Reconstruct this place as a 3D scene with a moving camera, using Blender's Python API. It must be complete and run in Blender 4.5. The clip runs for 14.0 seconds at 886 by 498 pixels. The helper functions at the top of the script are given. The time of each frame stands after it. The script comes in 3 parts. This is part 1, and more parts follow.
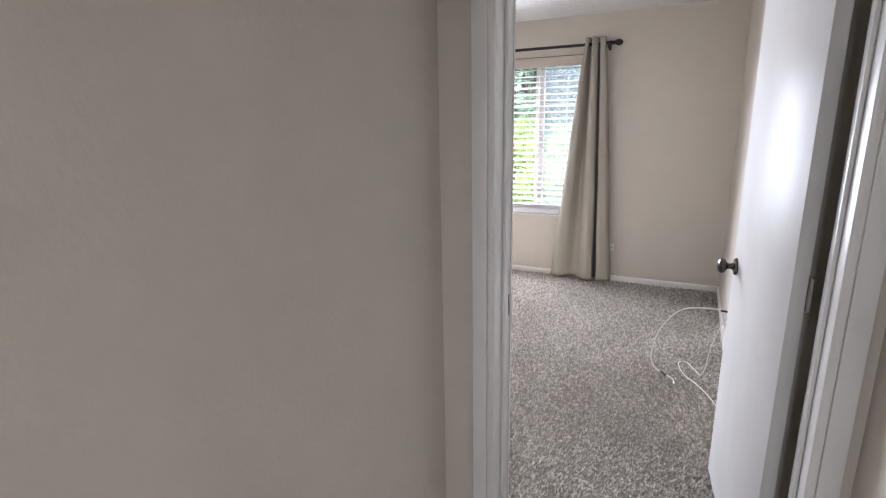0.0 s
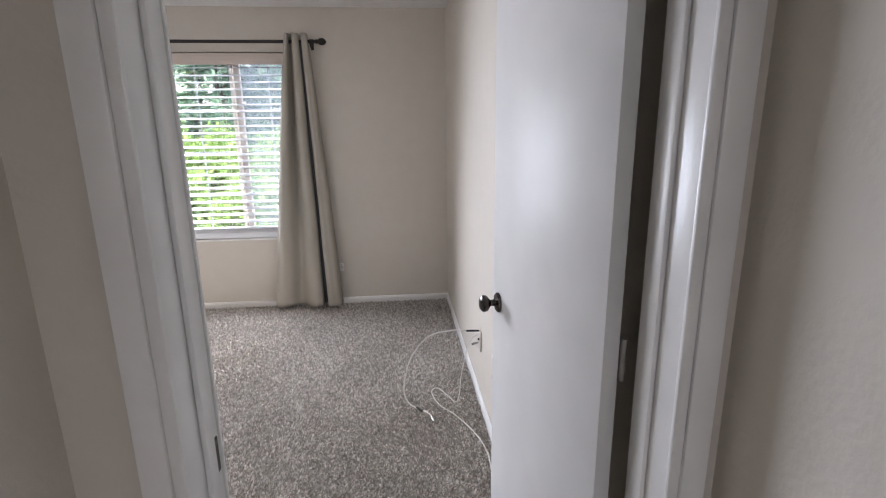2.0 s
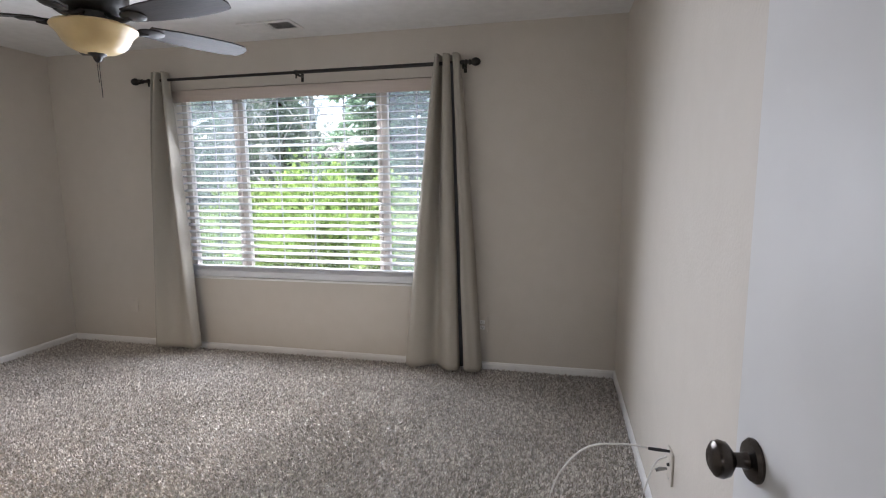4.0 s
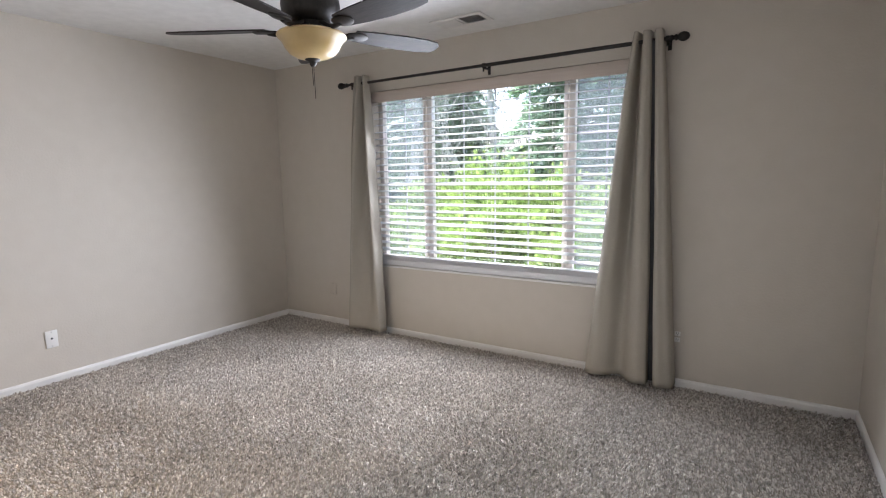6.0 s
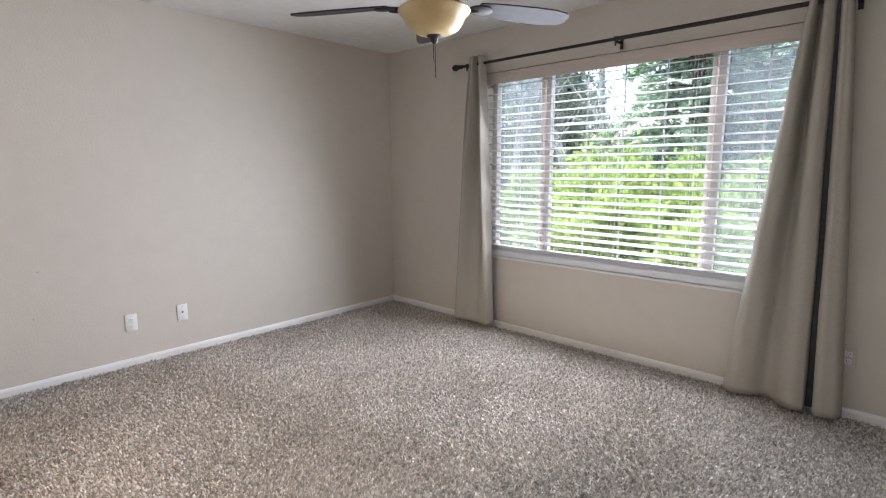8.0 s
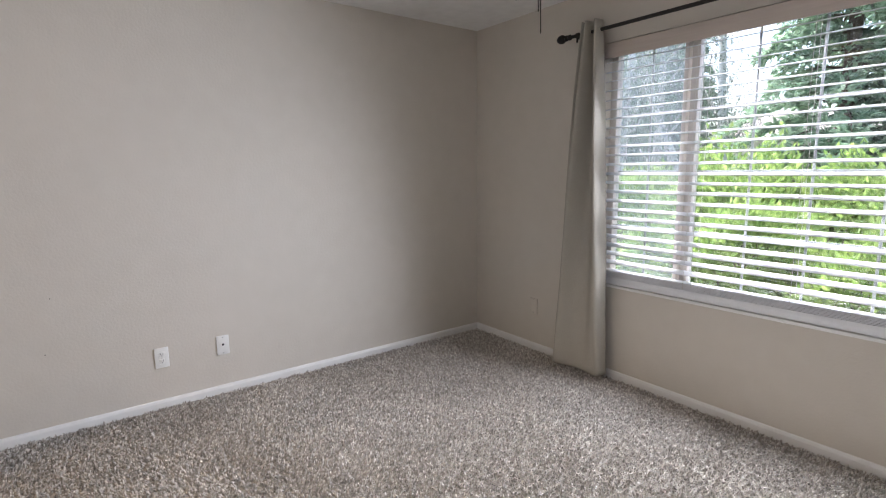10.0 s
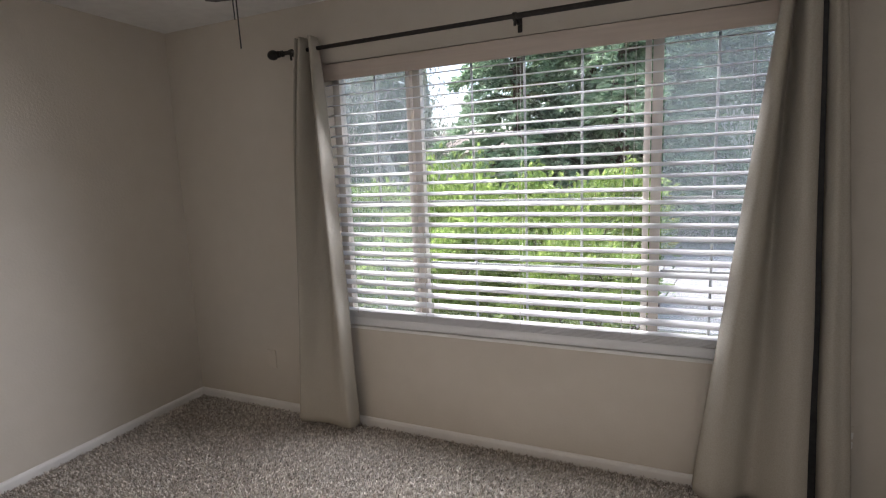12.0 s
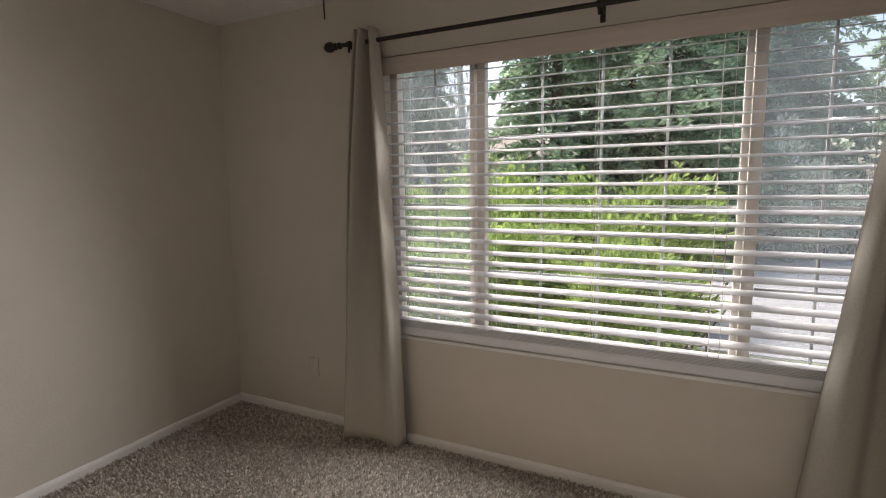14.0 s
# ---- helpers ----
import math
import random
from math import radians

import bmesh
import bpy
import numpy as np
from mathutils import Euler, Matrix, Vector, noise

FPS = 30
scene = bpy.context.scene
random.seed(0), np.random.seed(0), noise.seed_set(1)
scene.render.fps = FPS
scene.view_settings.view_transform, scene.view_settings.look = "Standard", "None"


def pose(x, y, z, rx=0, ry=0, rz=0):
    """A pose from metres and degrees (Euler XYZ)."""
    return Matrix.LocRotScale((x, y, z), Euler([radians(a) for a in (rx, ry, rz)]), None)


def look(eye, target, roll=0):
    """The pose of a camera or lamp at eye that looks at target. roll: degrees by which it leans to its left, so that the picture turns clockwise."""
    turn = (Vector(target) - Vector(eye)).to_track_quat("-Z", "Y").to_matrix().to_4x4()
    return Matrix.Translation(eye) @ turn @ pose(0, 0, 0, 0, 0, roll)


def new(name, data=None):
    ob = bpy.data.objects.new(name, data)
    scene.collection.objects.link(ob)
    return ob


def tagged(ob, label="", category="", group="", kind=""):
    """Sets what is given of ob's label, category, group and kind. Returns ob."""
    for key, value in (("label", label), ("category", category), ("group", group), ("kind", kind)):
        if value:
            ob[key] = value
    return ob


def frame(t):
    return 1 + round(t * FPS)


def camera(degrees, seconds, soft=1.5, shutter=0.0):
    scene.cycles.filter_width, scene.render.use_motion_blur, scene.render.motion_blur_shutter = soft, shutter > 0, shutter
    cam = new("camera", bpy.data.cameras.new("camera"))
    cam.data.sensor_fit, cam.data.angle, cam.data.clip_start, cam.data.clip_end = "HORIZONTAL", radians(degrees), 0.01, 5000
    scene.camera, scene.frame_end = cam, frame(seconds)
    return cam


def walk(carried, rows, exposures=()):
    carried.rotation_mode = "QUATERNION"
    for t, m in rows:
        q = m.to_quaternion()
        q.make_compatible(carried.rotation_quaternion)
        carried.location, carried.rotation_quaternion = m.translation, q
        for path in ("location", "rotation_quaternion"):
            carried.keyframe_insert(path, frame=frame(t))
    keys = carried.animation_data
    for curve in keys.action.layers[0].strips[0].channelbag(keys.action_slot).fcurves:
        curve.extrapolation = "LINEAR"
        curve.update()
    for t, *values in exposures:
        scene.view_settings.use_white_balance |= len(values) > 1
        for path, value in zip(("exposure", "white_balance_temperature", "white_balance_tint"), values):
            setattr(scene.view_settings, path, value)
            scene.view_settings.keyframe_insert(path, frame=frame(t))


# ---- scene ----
cam = camera(82.4, 14.0, 1.1)

EXPOSURES = [(0, 3.05, 5950, 17), (1.0, 2.85, 5950, 17), (2.2, 2.6, 5950, 17), (4.3, 2.1, 6000, 15.5), (6.5, 2.3, 6050, 15.5), (8.7, 2.25, 6050, 15.5), (10.8, 1.95, 6000, 16),
             (12.0, 1.55, 6400, 16.5), (12.8, 1.15, 7050, 17.5), (13.5, 1.15, 7150, 17.5), (14.0, 1.25, 7000, 17)]
PATH = [
    (0, (4.266, -4.894, 1.535), (3.405, -3.155, 1.053), -1.1),
    (0.5, (4.205, -4.778, 1.544), (3.84, -2.881, 1.024), -1.2),
    (1, (4.15, -4.672, 1.565), (4.166, -2.744, 1.032), -0.1),
    (1.5, (4.133, -4.497, 1.568), (4.295, -2.569, 1.061), -0.4),
    (2, (4.118, -4.293, 1.558), (4.299, -2.361, 1.078), -0.7),
    (2.2, (4.112, -4.22, 1.552), (4.281, -2.283, 1.083), -0.5),
    (4.3, (4.15, -3.477, 1.393), (3.573, -1.578, 1.146), -0.6),
    (4.5, (4.141, -3.456, 1.388), (3.475, -1.585, 1.151), -0.7),
    (5, (4.081, -3.43, 1.377), (3.241, -1.631, 1.136), -1.1),
    (5.5, (4.057, -3.435, 1.378), (3.079, -1.71, 1.112), -0.9),
    (6, (4.038, -3.433, 1.378), (2.983, -1.756, 1.105), -0.8),
    (6.5, (4.017, -3.435, 1.377), (2.892, -1.804, 1.105), -0.8),
    (7, (3.973, -3.435, 1.373), (2.767, -1.864, 1.096), -0.7),
    (7.5, (3.917, -3.419, 1.363), (2.641, -1.908, 1.068), -0.3),
    (8, (3.818, -3.338, 1.364), (2.468, -1.896, 1.049), -0.2),
    (8.5, (3.66, -3.168, 1.376), (2.165, -1.877, 1.061), 0.0),
    (8.7, (3.602, -3.082, 1.374), (2.032, -1.883, 1.064), 0.2),
    (10.8, (2.916, -2.577, 1.379), (1.337, -1.39, 1.069), -1.0),
    (11, (2.873, -2.537, 1.386), (1.36, -1.263, 1.085), -1.1),
    (11.5, (2.86, -2.434, 1.45), (1.676, -0.847, 1.165), -1.7),
    (12, (2.923, -2.411, 1.489), (2.131, -0.597, 1.201), -2.1),
    (12.5, (2.955, -2.439, 1.5), (2.468, -0.524, 1.193), -2.1),
    (13, (2.94, -2.449, 1.498), (2.558, -0.514, 1.17), -1.4),
    (13.5, (2.846, -2.409, 1.484), (2.322, -0.505, 1.168), -0.9),
    (14, (2.683, -2.31, 1.463), (1.799, -0.534, 1.207), -0.7),
]
walk(cam, [(t, look(eye, target, roll)) for t, eye, target, roll in PATH], EXPOSURES)

# ---- world and light ----
world = bpy.data.worlds.new("overcast_sky")
scene.world = world
world.use_nodes = True
wn = world.node_tree
sky = wn.nodes.new("ShaderNodeTexSky")
sky.sky_type = "NISHITA"
sky.sun_disc = False
sky.sun_elevation = radians(57)
sky.sun_rotation = radians(-66)
sky.air_density, sky.dust_density = 1.0, 3.0
wn.nodes["Background"].inputs["Strength"].default_value = 0.15
wn.links.new(sky.outputs["Color"], wn.nodes["Background"].inputs["Color"])

sun = new("sun", bpy.data.lights.new("sun", "SUN"))
sun.data.energy, sun.data.angle, sun.data.color = 5.0, radians(58), (1.0, 0.97, 0.93)
sun.matrix_world = look((-9, 4, 16), (0, 0, 0))

# daylight that sky and garden send in between the slats of the window, a little downward
for z, width in ((1.80, 1.84), (1.38, 1.76), (0.97, 1.66)):
    daylight = new("window_daylight", bpy.data.lights.new("window_daylight", "AREA"))
    daylight.data.shape, daylight.data.spread = "RECTANGLE", radians(145)
    daylight.data.size, daylight.data.size_y = width, 0.4
    daylight.data.energy, daylight.data.color = 5.7, (0.92, 0.96, 1.0)
    daylight.matrix_world = look((2.25, -0.085, z), (2.25, -1.085, z - 0.33))

# unseen lamp added in the hall behind the door to brighten its walls
hall_glow = new("hall_fill_light", bpy.data.lights.new("hall_fill_light", "AREA"))
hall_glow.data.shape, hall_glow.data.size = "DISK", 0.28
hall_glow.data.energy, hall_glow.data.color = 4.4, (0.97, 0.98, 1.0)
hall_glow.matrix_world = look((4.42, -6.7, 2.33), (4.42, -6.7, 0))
# warm lamp of the side passage, unseen, inferred from its glow on the carpet
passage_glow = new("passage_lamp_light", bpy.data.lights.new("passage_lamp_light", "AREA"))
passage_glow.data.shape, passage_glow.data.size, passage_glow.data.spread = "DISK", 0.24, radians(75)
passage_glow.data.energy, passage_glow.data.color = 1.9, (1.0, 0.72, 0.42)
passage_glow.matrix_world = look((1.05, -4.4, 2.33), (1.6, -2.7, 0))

# ---- materials ----


def material(name, color, rough=0.5, metal=0.0, spec=0.5):
    m = bpy.data.materials.new(name)
    m.use_nodes = True
    b = m.node_tree.nodes["Principled BSDF"]
    b.inputs["Base Color"].default_value = (*color, 1)
    b.inputs["Roughness"].default_value = rough
    b.inputs["Metallic"].default_value = metal
    b.inputs["Specular IOR Level"].default_value = spec
    return m


def textured(name, dark, light, scale, rough=0.6, bump=0.0, bump_scale=None, detail=4.0, stretch=(1, 1, 1),
             big=0.0, big_scale=1.2, metal=0.0, island=False, spec=0.5, distance=0.004):
    """A paint, cloth, wood or bark: grain between two colours, slow blotches over it, and fine relief."""
    m = material(name, light, rough, metal, spec)
    n, l = m.node_tree.nodes, m.node_tree.links
    b = n["Principled BSDF"]
    co = n.new("ShaderNodeTexCoord")
    mp = n.new("ShaderNodeMapping")
    mp.inputs["Scale"].default_value = stretch
    l.new(co.outputs["Object"], mp.inputs["Vector"])
    t = n.new("ShaderNodeTexNoise")
    t.inputs["Scale"].default_value, t.inputs["Detail"].default_value = scale, detail
    l.new(mp.outputs["Vector"], t.inputs["Vector"])
    ramp = n.new("ShaderNodeValToRGB")
    ramp.color_ramp.elements[0].position, ramp.color_ramp.elements[1].position = 0.3, 0.7
    ramp.color_ramp.elements[0].color, ramp.color_ramp.elements[1].color = (*dark, 1), (*light, 1)
    source = t.outputs["Fac"]
    if island:
        geo = n.new("ShaderNodeNewGeometry")
        source = geo.outputs["Random Per Island"]
        ramp.color_ramp.elements[0].position, ramp.color_ramp.elements[1].position = 0.0, 1.0
    l.new(source, ramp.inputs["Fac"])
    out = ramp.outputs["Color"]
    if big:
        s = n.new("ShaderNodeTexNoise")
        s.inputs["Scale"].default_value, s.inputs["Detail"].default_value = big_scale, 3.0
        l.new(co.outputs["Object"], s.inputs["Vector"])
        rg = n.new("ShaderNodeMapRange")
        rg.inputs["From Min"].default_value, rg.inputs["From Max"].default_value = 0.3, 0.7
        rg.inputs["To Min"].default_value, rg.inputs["To Max"].default_value = 1.0 - big, 1.0
        l.new(s.outputs["Fac"], rg.inputs["Value"])
        mx = n.new("ShaderNodeMix")
        mx.data_type, mx.blend_type = "RGBA", "MULTIPLY"
        mx.inputs["Factor"].default_value = 1.0
        l.new(out, mx.inputs["A"])
        l.new(rg.outputs["Result"], mx.inputs["B"])
        out = mx.outputs["Result"]
    l.new(out, b.inputs["Base Color"])
    if bump:
        bn = n.new("ShaderNodeTexNoise")
        bn.inputs["Scale"].default_value, bn.inputs["Detail"].default_value = bump_scale or scale, 3.0
        l.new(mp.outputs["Vector"], bn.inputs["Vector"])
        bp = n.new("ShaderNodeBump")
        bp.inputs["Strength"].default_value, bp.inputs["Distance"].default_value = bump, distance
        l.new(bn.outputs["Fac"], bp.inputs["Height"])
        l.new(bp.outputs["Normal"], b.inputs["Normal"])
    return m


PAINT = textured("wall_paint", (0.605, 0.558, 0.49), (0.625, 0.578, 0.51), 9, 0.75, 0.3, 75, big=0.02, spec=0.3)
CEILING = textured("ceiling_paint", (0.74, 0.73, 0.71), (0.8, 0.79, 0.77), 14, 0.85, 0.4, 90, spec=0.2)
TRIM = textured("trim_paint", (0.76, 0.75, 0.73), (0.82, 0.81, 0.79), 6, 0.32, 0.08, 40, big=0.04)
DOOR = textured("door_paint", (0.63, 0.62, 0.605), (0.67, 0.66, 0.645), 5, 0.36, 0.06, 30, big=0.03, spec=0.03)
CARPET_BASE = textured("carpet_backing", (0.24, 0.21, 0.175), (0.38, 0.34, 0.29), 160, 0.95, 0.8, 160, big=0.15, spec=0.1)
PILE = textured("carpet_pile", (0.47, 0.428, 0.38), (0.93, 0.88, 0.815), 60, 0.95, big=0.18, big_scale=2.2, island=True, spec=0.1)
# flecks of darker yarn a few centimetres across
n, l = PILE.node_tree.nodes, PILE.node_tree.links
fleck, fleck_range, fleck_mix = n.new("ShaderNodeTexNoise"), n.new("ShaderNodeMapRange"), n.new("ShaderNodeMix")
fleck.inputs["Scale"].default_value, fleck.inputs["Detail"].default_value = 48, 2.0
fleck_range.inputs["From Min"].default_value, fleck_range.inputs["From Max"].default_value = 0.36, 0.6
fleck_range.inputs["To Min"].default_value, fleck_range.inputs["To Max"].default_value = 0.55, 1.0
fleck_mix.data_type, fleck_mix.blend_type = "RGBA", "MULTIPLY"
fleck_mix.inputs["Factor"].default_value = 1.0
l.new(n["Texture Coordinate"].outputs["Object"], fleck.inputs["Vector"])
l.new(fleck.outputs["Fac"], fleck_range.inputs["Value"])
l.new(n["Principled BSDF"].inputs["Base Color"].links[0].from_socket, fleck_mix.inputs["A"])
l.new(fleck_range.outputs["Result"], fleck_mix.inputs["B"])
l.new(fleck_mix.outputs["Result"], n["Principled BSDF"].inputs["Base Color"])
CLOTH = textured("curtain_cloth", (0.39, 0.36, 0.305), (0.45, 0.42, 0.36), 180, 0.9, 0.25, 420, big=0.06, spec=0.15, distance=0.001)
BRONZE = textured("dark_bronze", (0.012, 0.01, 0.009), (0.03, 0.025, 0.021), 40, 0.48, 0.05, 60, metal=0.25)
BLADE = textured("blade_wood", (0.014, 0.011, 0.01), (0.034, 0.027, 0.024), 18, 0.55, 0.1, 30, stretch=(1, 8, 8), spec=0.3)
BLIND = textured("blind_slat", (0.75, 0.76, 0.78), (0.81, 0.82, 0.84), 12, 0.42, 0.05, 30, stretch=(0.3, 4, 4))
VALANCE = textured("valance_wood", (0.54, 0.46, 0.4), (0.6, 0.52, 0.455), 12, 0.5, 0.05, 25, stretch=(0.3, 5, 5), big=0.05)
VINYL = textured("window_vinyl", (0.68, 0.63, 0.58), (0.74, 0.69, 0.64), 10, 0.4, 0.03, 30)
GRID = textured("grid_bar", (0.42, 0.43, 0.45), (0.5, 0.51, 0.53), 10, 0.45)
CORD = material("cord", (0.72, 0.7, 0.66), 0.8)
PLATE = textured("plate_plastic", (0.78, 0.77, 0.74), (0.82, 0.81, 0.78), 20, 0.35)
SLOT = material("dark_slot", (0.02, 0.02, 0.02), 0.6)
COAX = textured("white_cable", (0.74, 0.72, 0.68), (0.8, 0.78, 0.74), 30, 0.45)
BLACK = textured("black_rubber", (0.015, 0.015, 0.016), (0.03, 0.03, 0.03), 50, 0.5)
STEEL = textured("brushed_steel", (0.35, 0.34, 0.33), (0.48, 0.47, 0.45), 60, 0.3, metal=1.0)
KNOB = textured("knob_bronze", (0.05, 0.042, 0.036), (0.1, 0.085, 0.075), 40, 0.22, metal=0.9)
VENT = textured("vent_enamel", (0.72, 0.7, 0.67), (0.78, 0.76, 0.73), 14, 0.4)
BARK_WHITE = textured("pale_bark", (0.5, 0.47, 0.44), (0.85, 0.83, 0.79), 9, 0.9, 0.5, 20, stretch=(1, 1, 3))
BARK = textured("brown_bark", (0.05, 0.035, 0.025), (0.14, 0.1, 0.075), 12, 0.95, 0.8, 16, stretch=(3, 3, 0.6))
LEAF = textured("shrub_leaf", (0.1, 0.18, 0.045), (0.33, 0.43, 0.13), 10, 0.5, island=True)
NEEDLE = textured("conifer_needle", (0.14, 0.23, 0.14), (0.4, 0.52, 0.36), 10, 0.6, island=True)
GREYLEAF = textured("grey_leaf", (0.1, 0.13, 0.1), (0.3, 0.33, 0.28), 10, 0.6, island=True)
BLOSSOM = textured("pale_blossom", (0.25, 0.34, 0.22), (0.85, 0.87, 0.8), 10, 0.6, island=True)
FROND = textured("yellow_frond", (0.42, 0.36, 0.05), (0.7, 0.62, 0.12), 10, 0.5, island=True)
SOIL = textured("garden_ground", (0.1, 0.1, 0.06), (0.24, 0.25, 0.14), 3, 0.95, 0.8, 12, big=0.4, big_scale=0.3, distance=0.05)
PAVING = textured("driveway", (0.26, 0.26, 0.27), (0.36, 0.36, 0.37), 20, 0.9, 0.3, 60, big=0.2, big_scale=0.5)
HOUSE = textured("house_render", (0.66, 0.64, 0.6), (0.74, 0.72, 0.69), 5, 0.85, 0.2, 20, big=0.1)
ROOF = textured("roof_tiles", (0.12, 0.1, 0.09), (0.2, 0.17, 0.15), 8, 0.9, 0.5, 20)
WINDOW_DARK = material("far_window", (0.05, 0.06, 0.07), 0.1)
FENCE = textured("fence_wood", (0.17, 0.15, 0.14), (0.27, 0.25, 0.23), 8, 0.9, 0.3, 20, stretch=(4, 4, 0.5))

for leafy in (LEAF, NEEDLE, GREYLEAF, BLOSSOM, FROND):
    # thin leaves let light through
    n, l = leafy.node_tree.nodes, leafy.node_tree.links
    glow_through, both = n.new("ShaderNodeBsdfTranslucent"), n.new("ShaderNodeMixShader")
    both.inputs[0].default_value = 0.58
    l.new(n["Principled BSDF"].inputs["Base Color"].links[0].from_socket, glow_through.inputs["Color"])
    l.new(n["Principled BSDF"].outputs[0], both.inputs[1])
    l.new(glow_through.outputs[0], both.inputs[2])
    l.new(both.outputs[0], n["Material Output"].inputs["Surface"])

GLASS = material("window_glass", (0.97, 0.99, 0.98), 0.0)
GLASS.node_tree.nodes["Principled BSDF"].inputs["Transmission Weight"].default_value = 1.0
GLASS.node_tree.nodes["Principled BSDF"].inputs["IOR"].default_value = 1.45

BOWL = textured("alabaster_glass", (0.52, 0.37, 0.16), (0.68, 0.52, 0.27), 5, 0.3, big=0.12, big_scale=6)
BOWL.node_tree.nodes["Principled BSDF"].inputs["Subsurface Weight"].default_value = 0.25
BOWL.node_tree.nodes["Principled BSDF"].inputs["Subsurface Radius"].default_value = (0.05, 0.035, 0.02)

# woven mesh: mostly holes, its bright threads pass some daylight on
SCREEN = material("insect_screen", (0.4, 0.43, 0.47), 0.7)
sn, sl = SCREEN.node_tree.nodes, SCREEN.node_tree.links
s_mix, s_clear = sn.new("ShaderNodeMixShader"), sn.new("ShaderNodeBsdfTransparent")
s_thread, s_through = sn.new("ShaderNodeMixShader"), sn.new("ShaderNodeBsdfTranslucent")
s_through.inputs["Color"].default_value = (0.42, 0.48, 0.56, 1)
s_thread.inputs[0].default_value = 0.55
s_mix.inputs[0].default_value = 0.14
sl.new(sn["Principled BSDF"].outputs[0], s_thread.inputs[1])
sl.new(s_through.outputs[0], s_thread.inputs[2])
sl.new(s_clear.outputs[0], s_mix.inputs[1])
sl.new(s_thread.outputs[0], s_mix.inputs[2])
sl.new(s_mix.outputs[0], sn["Material Output"].inputs["Surface"])

# ---- mesh helpers ----


def add_box(bm, x0, x1, y0, y1, z0, z1, bevel=0.0):
    r = bmesh.ops.create_cube(bm, size=1.0)
    vs = r["verts"]
    for v in vs:
        v.co = Vector(((x0 + x1) / 2 + v.co.x * (x1 - x0), (y0 + y1) / 2 + v.co.y * (y1 - y0), (z0 + z1) / 2 + v.co.z * (z1 - z0)))
    if bevel:
        es = list({e for v in vs for e in v.link_edges})
        bmesh.ops.bevel(bm, geom=es, offset=bevel, segments=2, affect="EDGES", profile=0.5)
    return bm


def box(x0, x1, y0, y1, z0, z1, bevel=0.0):
    return add_box(bmesh.new(), x0, x1, y0, y1, z0, z1, bevel)


def add_lathe(bm, profile, segments=32, m=None):
    """A turned shape about z from (radius, height) pairs."""
    rings = []
    for r, z in profile:
        if r < 1e-5:
            rings.append([bm.verts.new((0, 0, z))])
        else:
            rings.append([bm.verts.new((r * math.cos(2 * math.pi * i / segments), r * math.sin(2 * math.pi * i / segments), z)) for i in range(segments)])
    for a, b in zip(rings, rings[1:]):
        for i in range(segments):
            j = (i + 1) % segments
            if len(a) == 1 and len(b) == 1:
                continue
            if len(a) == 1:
                bm.faces.new((a[0], b[j], b[i]))
            elif len(b) == 1:
                bm.faces.new((a[i], a[j], b[0]))
            else:
                bm.faces.new((a[i], a[j], b[j], b[i]))
    if m is not None:
        bmesh.ops.transform(bm, matrix=m, verts=[v for ring in rings for v in ring])
    return bm


def add_tube(bm, points, radius, segments=10):
    """A round rod or cable through the points; radius is a number or one for each point."""
    pts = [Vector(p) for p in points]
    radii = radius if isinstance(radius, (list, tuple)) else [radius] * len(pts)
    up = Vector((0.13, 0.21, 0.97))
    rings = []
    for i, p in enumerate(pts):
        d = (pts[min(i + 1, len(pts) - 1)] - pts[max(i - 1, 0)]).normalized()
        side = d.cross(up)
        if side.length < 0.15:
            side = d.cross(Vector((0.97, 0.2, 0.1)))
        side.normalize()
        top = side.cross(d)
        rings.append([bm.verts.new(p + radii[i] * (math.cos(a) * side + math.sin(a) * top)) for a in (2 * math.pi * k / segments for k in range(segments))])
    for a, b in zip(rings, rings[1:]):
        for i in range(segments):
            j = (i + 1) % segments
            bm.faces.new((a[i], a[j], b[j], b[i]))
    bm.faces.new(rings[0][::-1])
    bm.faces.new(rings[-1])
    return bm


def spline(points, steps=8):
    """Points along a smooth line through the given ones."""
    p = [Vector(q) for q in points]
    p = [2 * p[0] - p[1], *p, 2 * p[-1] - p[-2]]
    out = []
    for i in range(1, len(p) - 2):
        for k in range(steps):
            t = k / steps
            out.append(0.5 * (2 * p[i] + (p[i + 1] - p[i - 1]) * t + (2 * p[i - 1] - 5 * p[i] + 4 * p[i + 1] - p[i + 2]) * t * t
                              + (3 * p[i] - p[i - 1] - 3 * p[i + 1] + p[i + 2]) * t ** 3))
    out.append(p[-2])
    return out


def finish(name, bm, mat, smooth=False):
    bmesh.ops.recalc_face_normals(bm, faces=bm.faces)
    me = bpy.data.meshes.new(name)
    bm.to_mesh(me)
    bm.free()
    me.materials.append(mat)
    if smooth:
        me.shade_smooth()
        me.set_sharp_from_angle(angle=radians(38))
    return new(name, me)


def part(name, bm, mat, parent, label="", smooth=False, m=None):
    ob = finish(name, bm, mat, smooth)
    ob.parent = parent
    if m is not None:
        ob.matrix_basis = m
    return tagged(ob, label)


def thing(name, m, label, category, group="", kind=""):
    ob = new(name)
    ob.empty_display_size = 0.05
    ob.matrix_basis = m
    return tagged(ob, label, category, group, kind)


def structure(name, bm, mat, label, category, smooth=False):
    return tagged(finish(name, bm, mat, smooth), label, category, kind="structure")


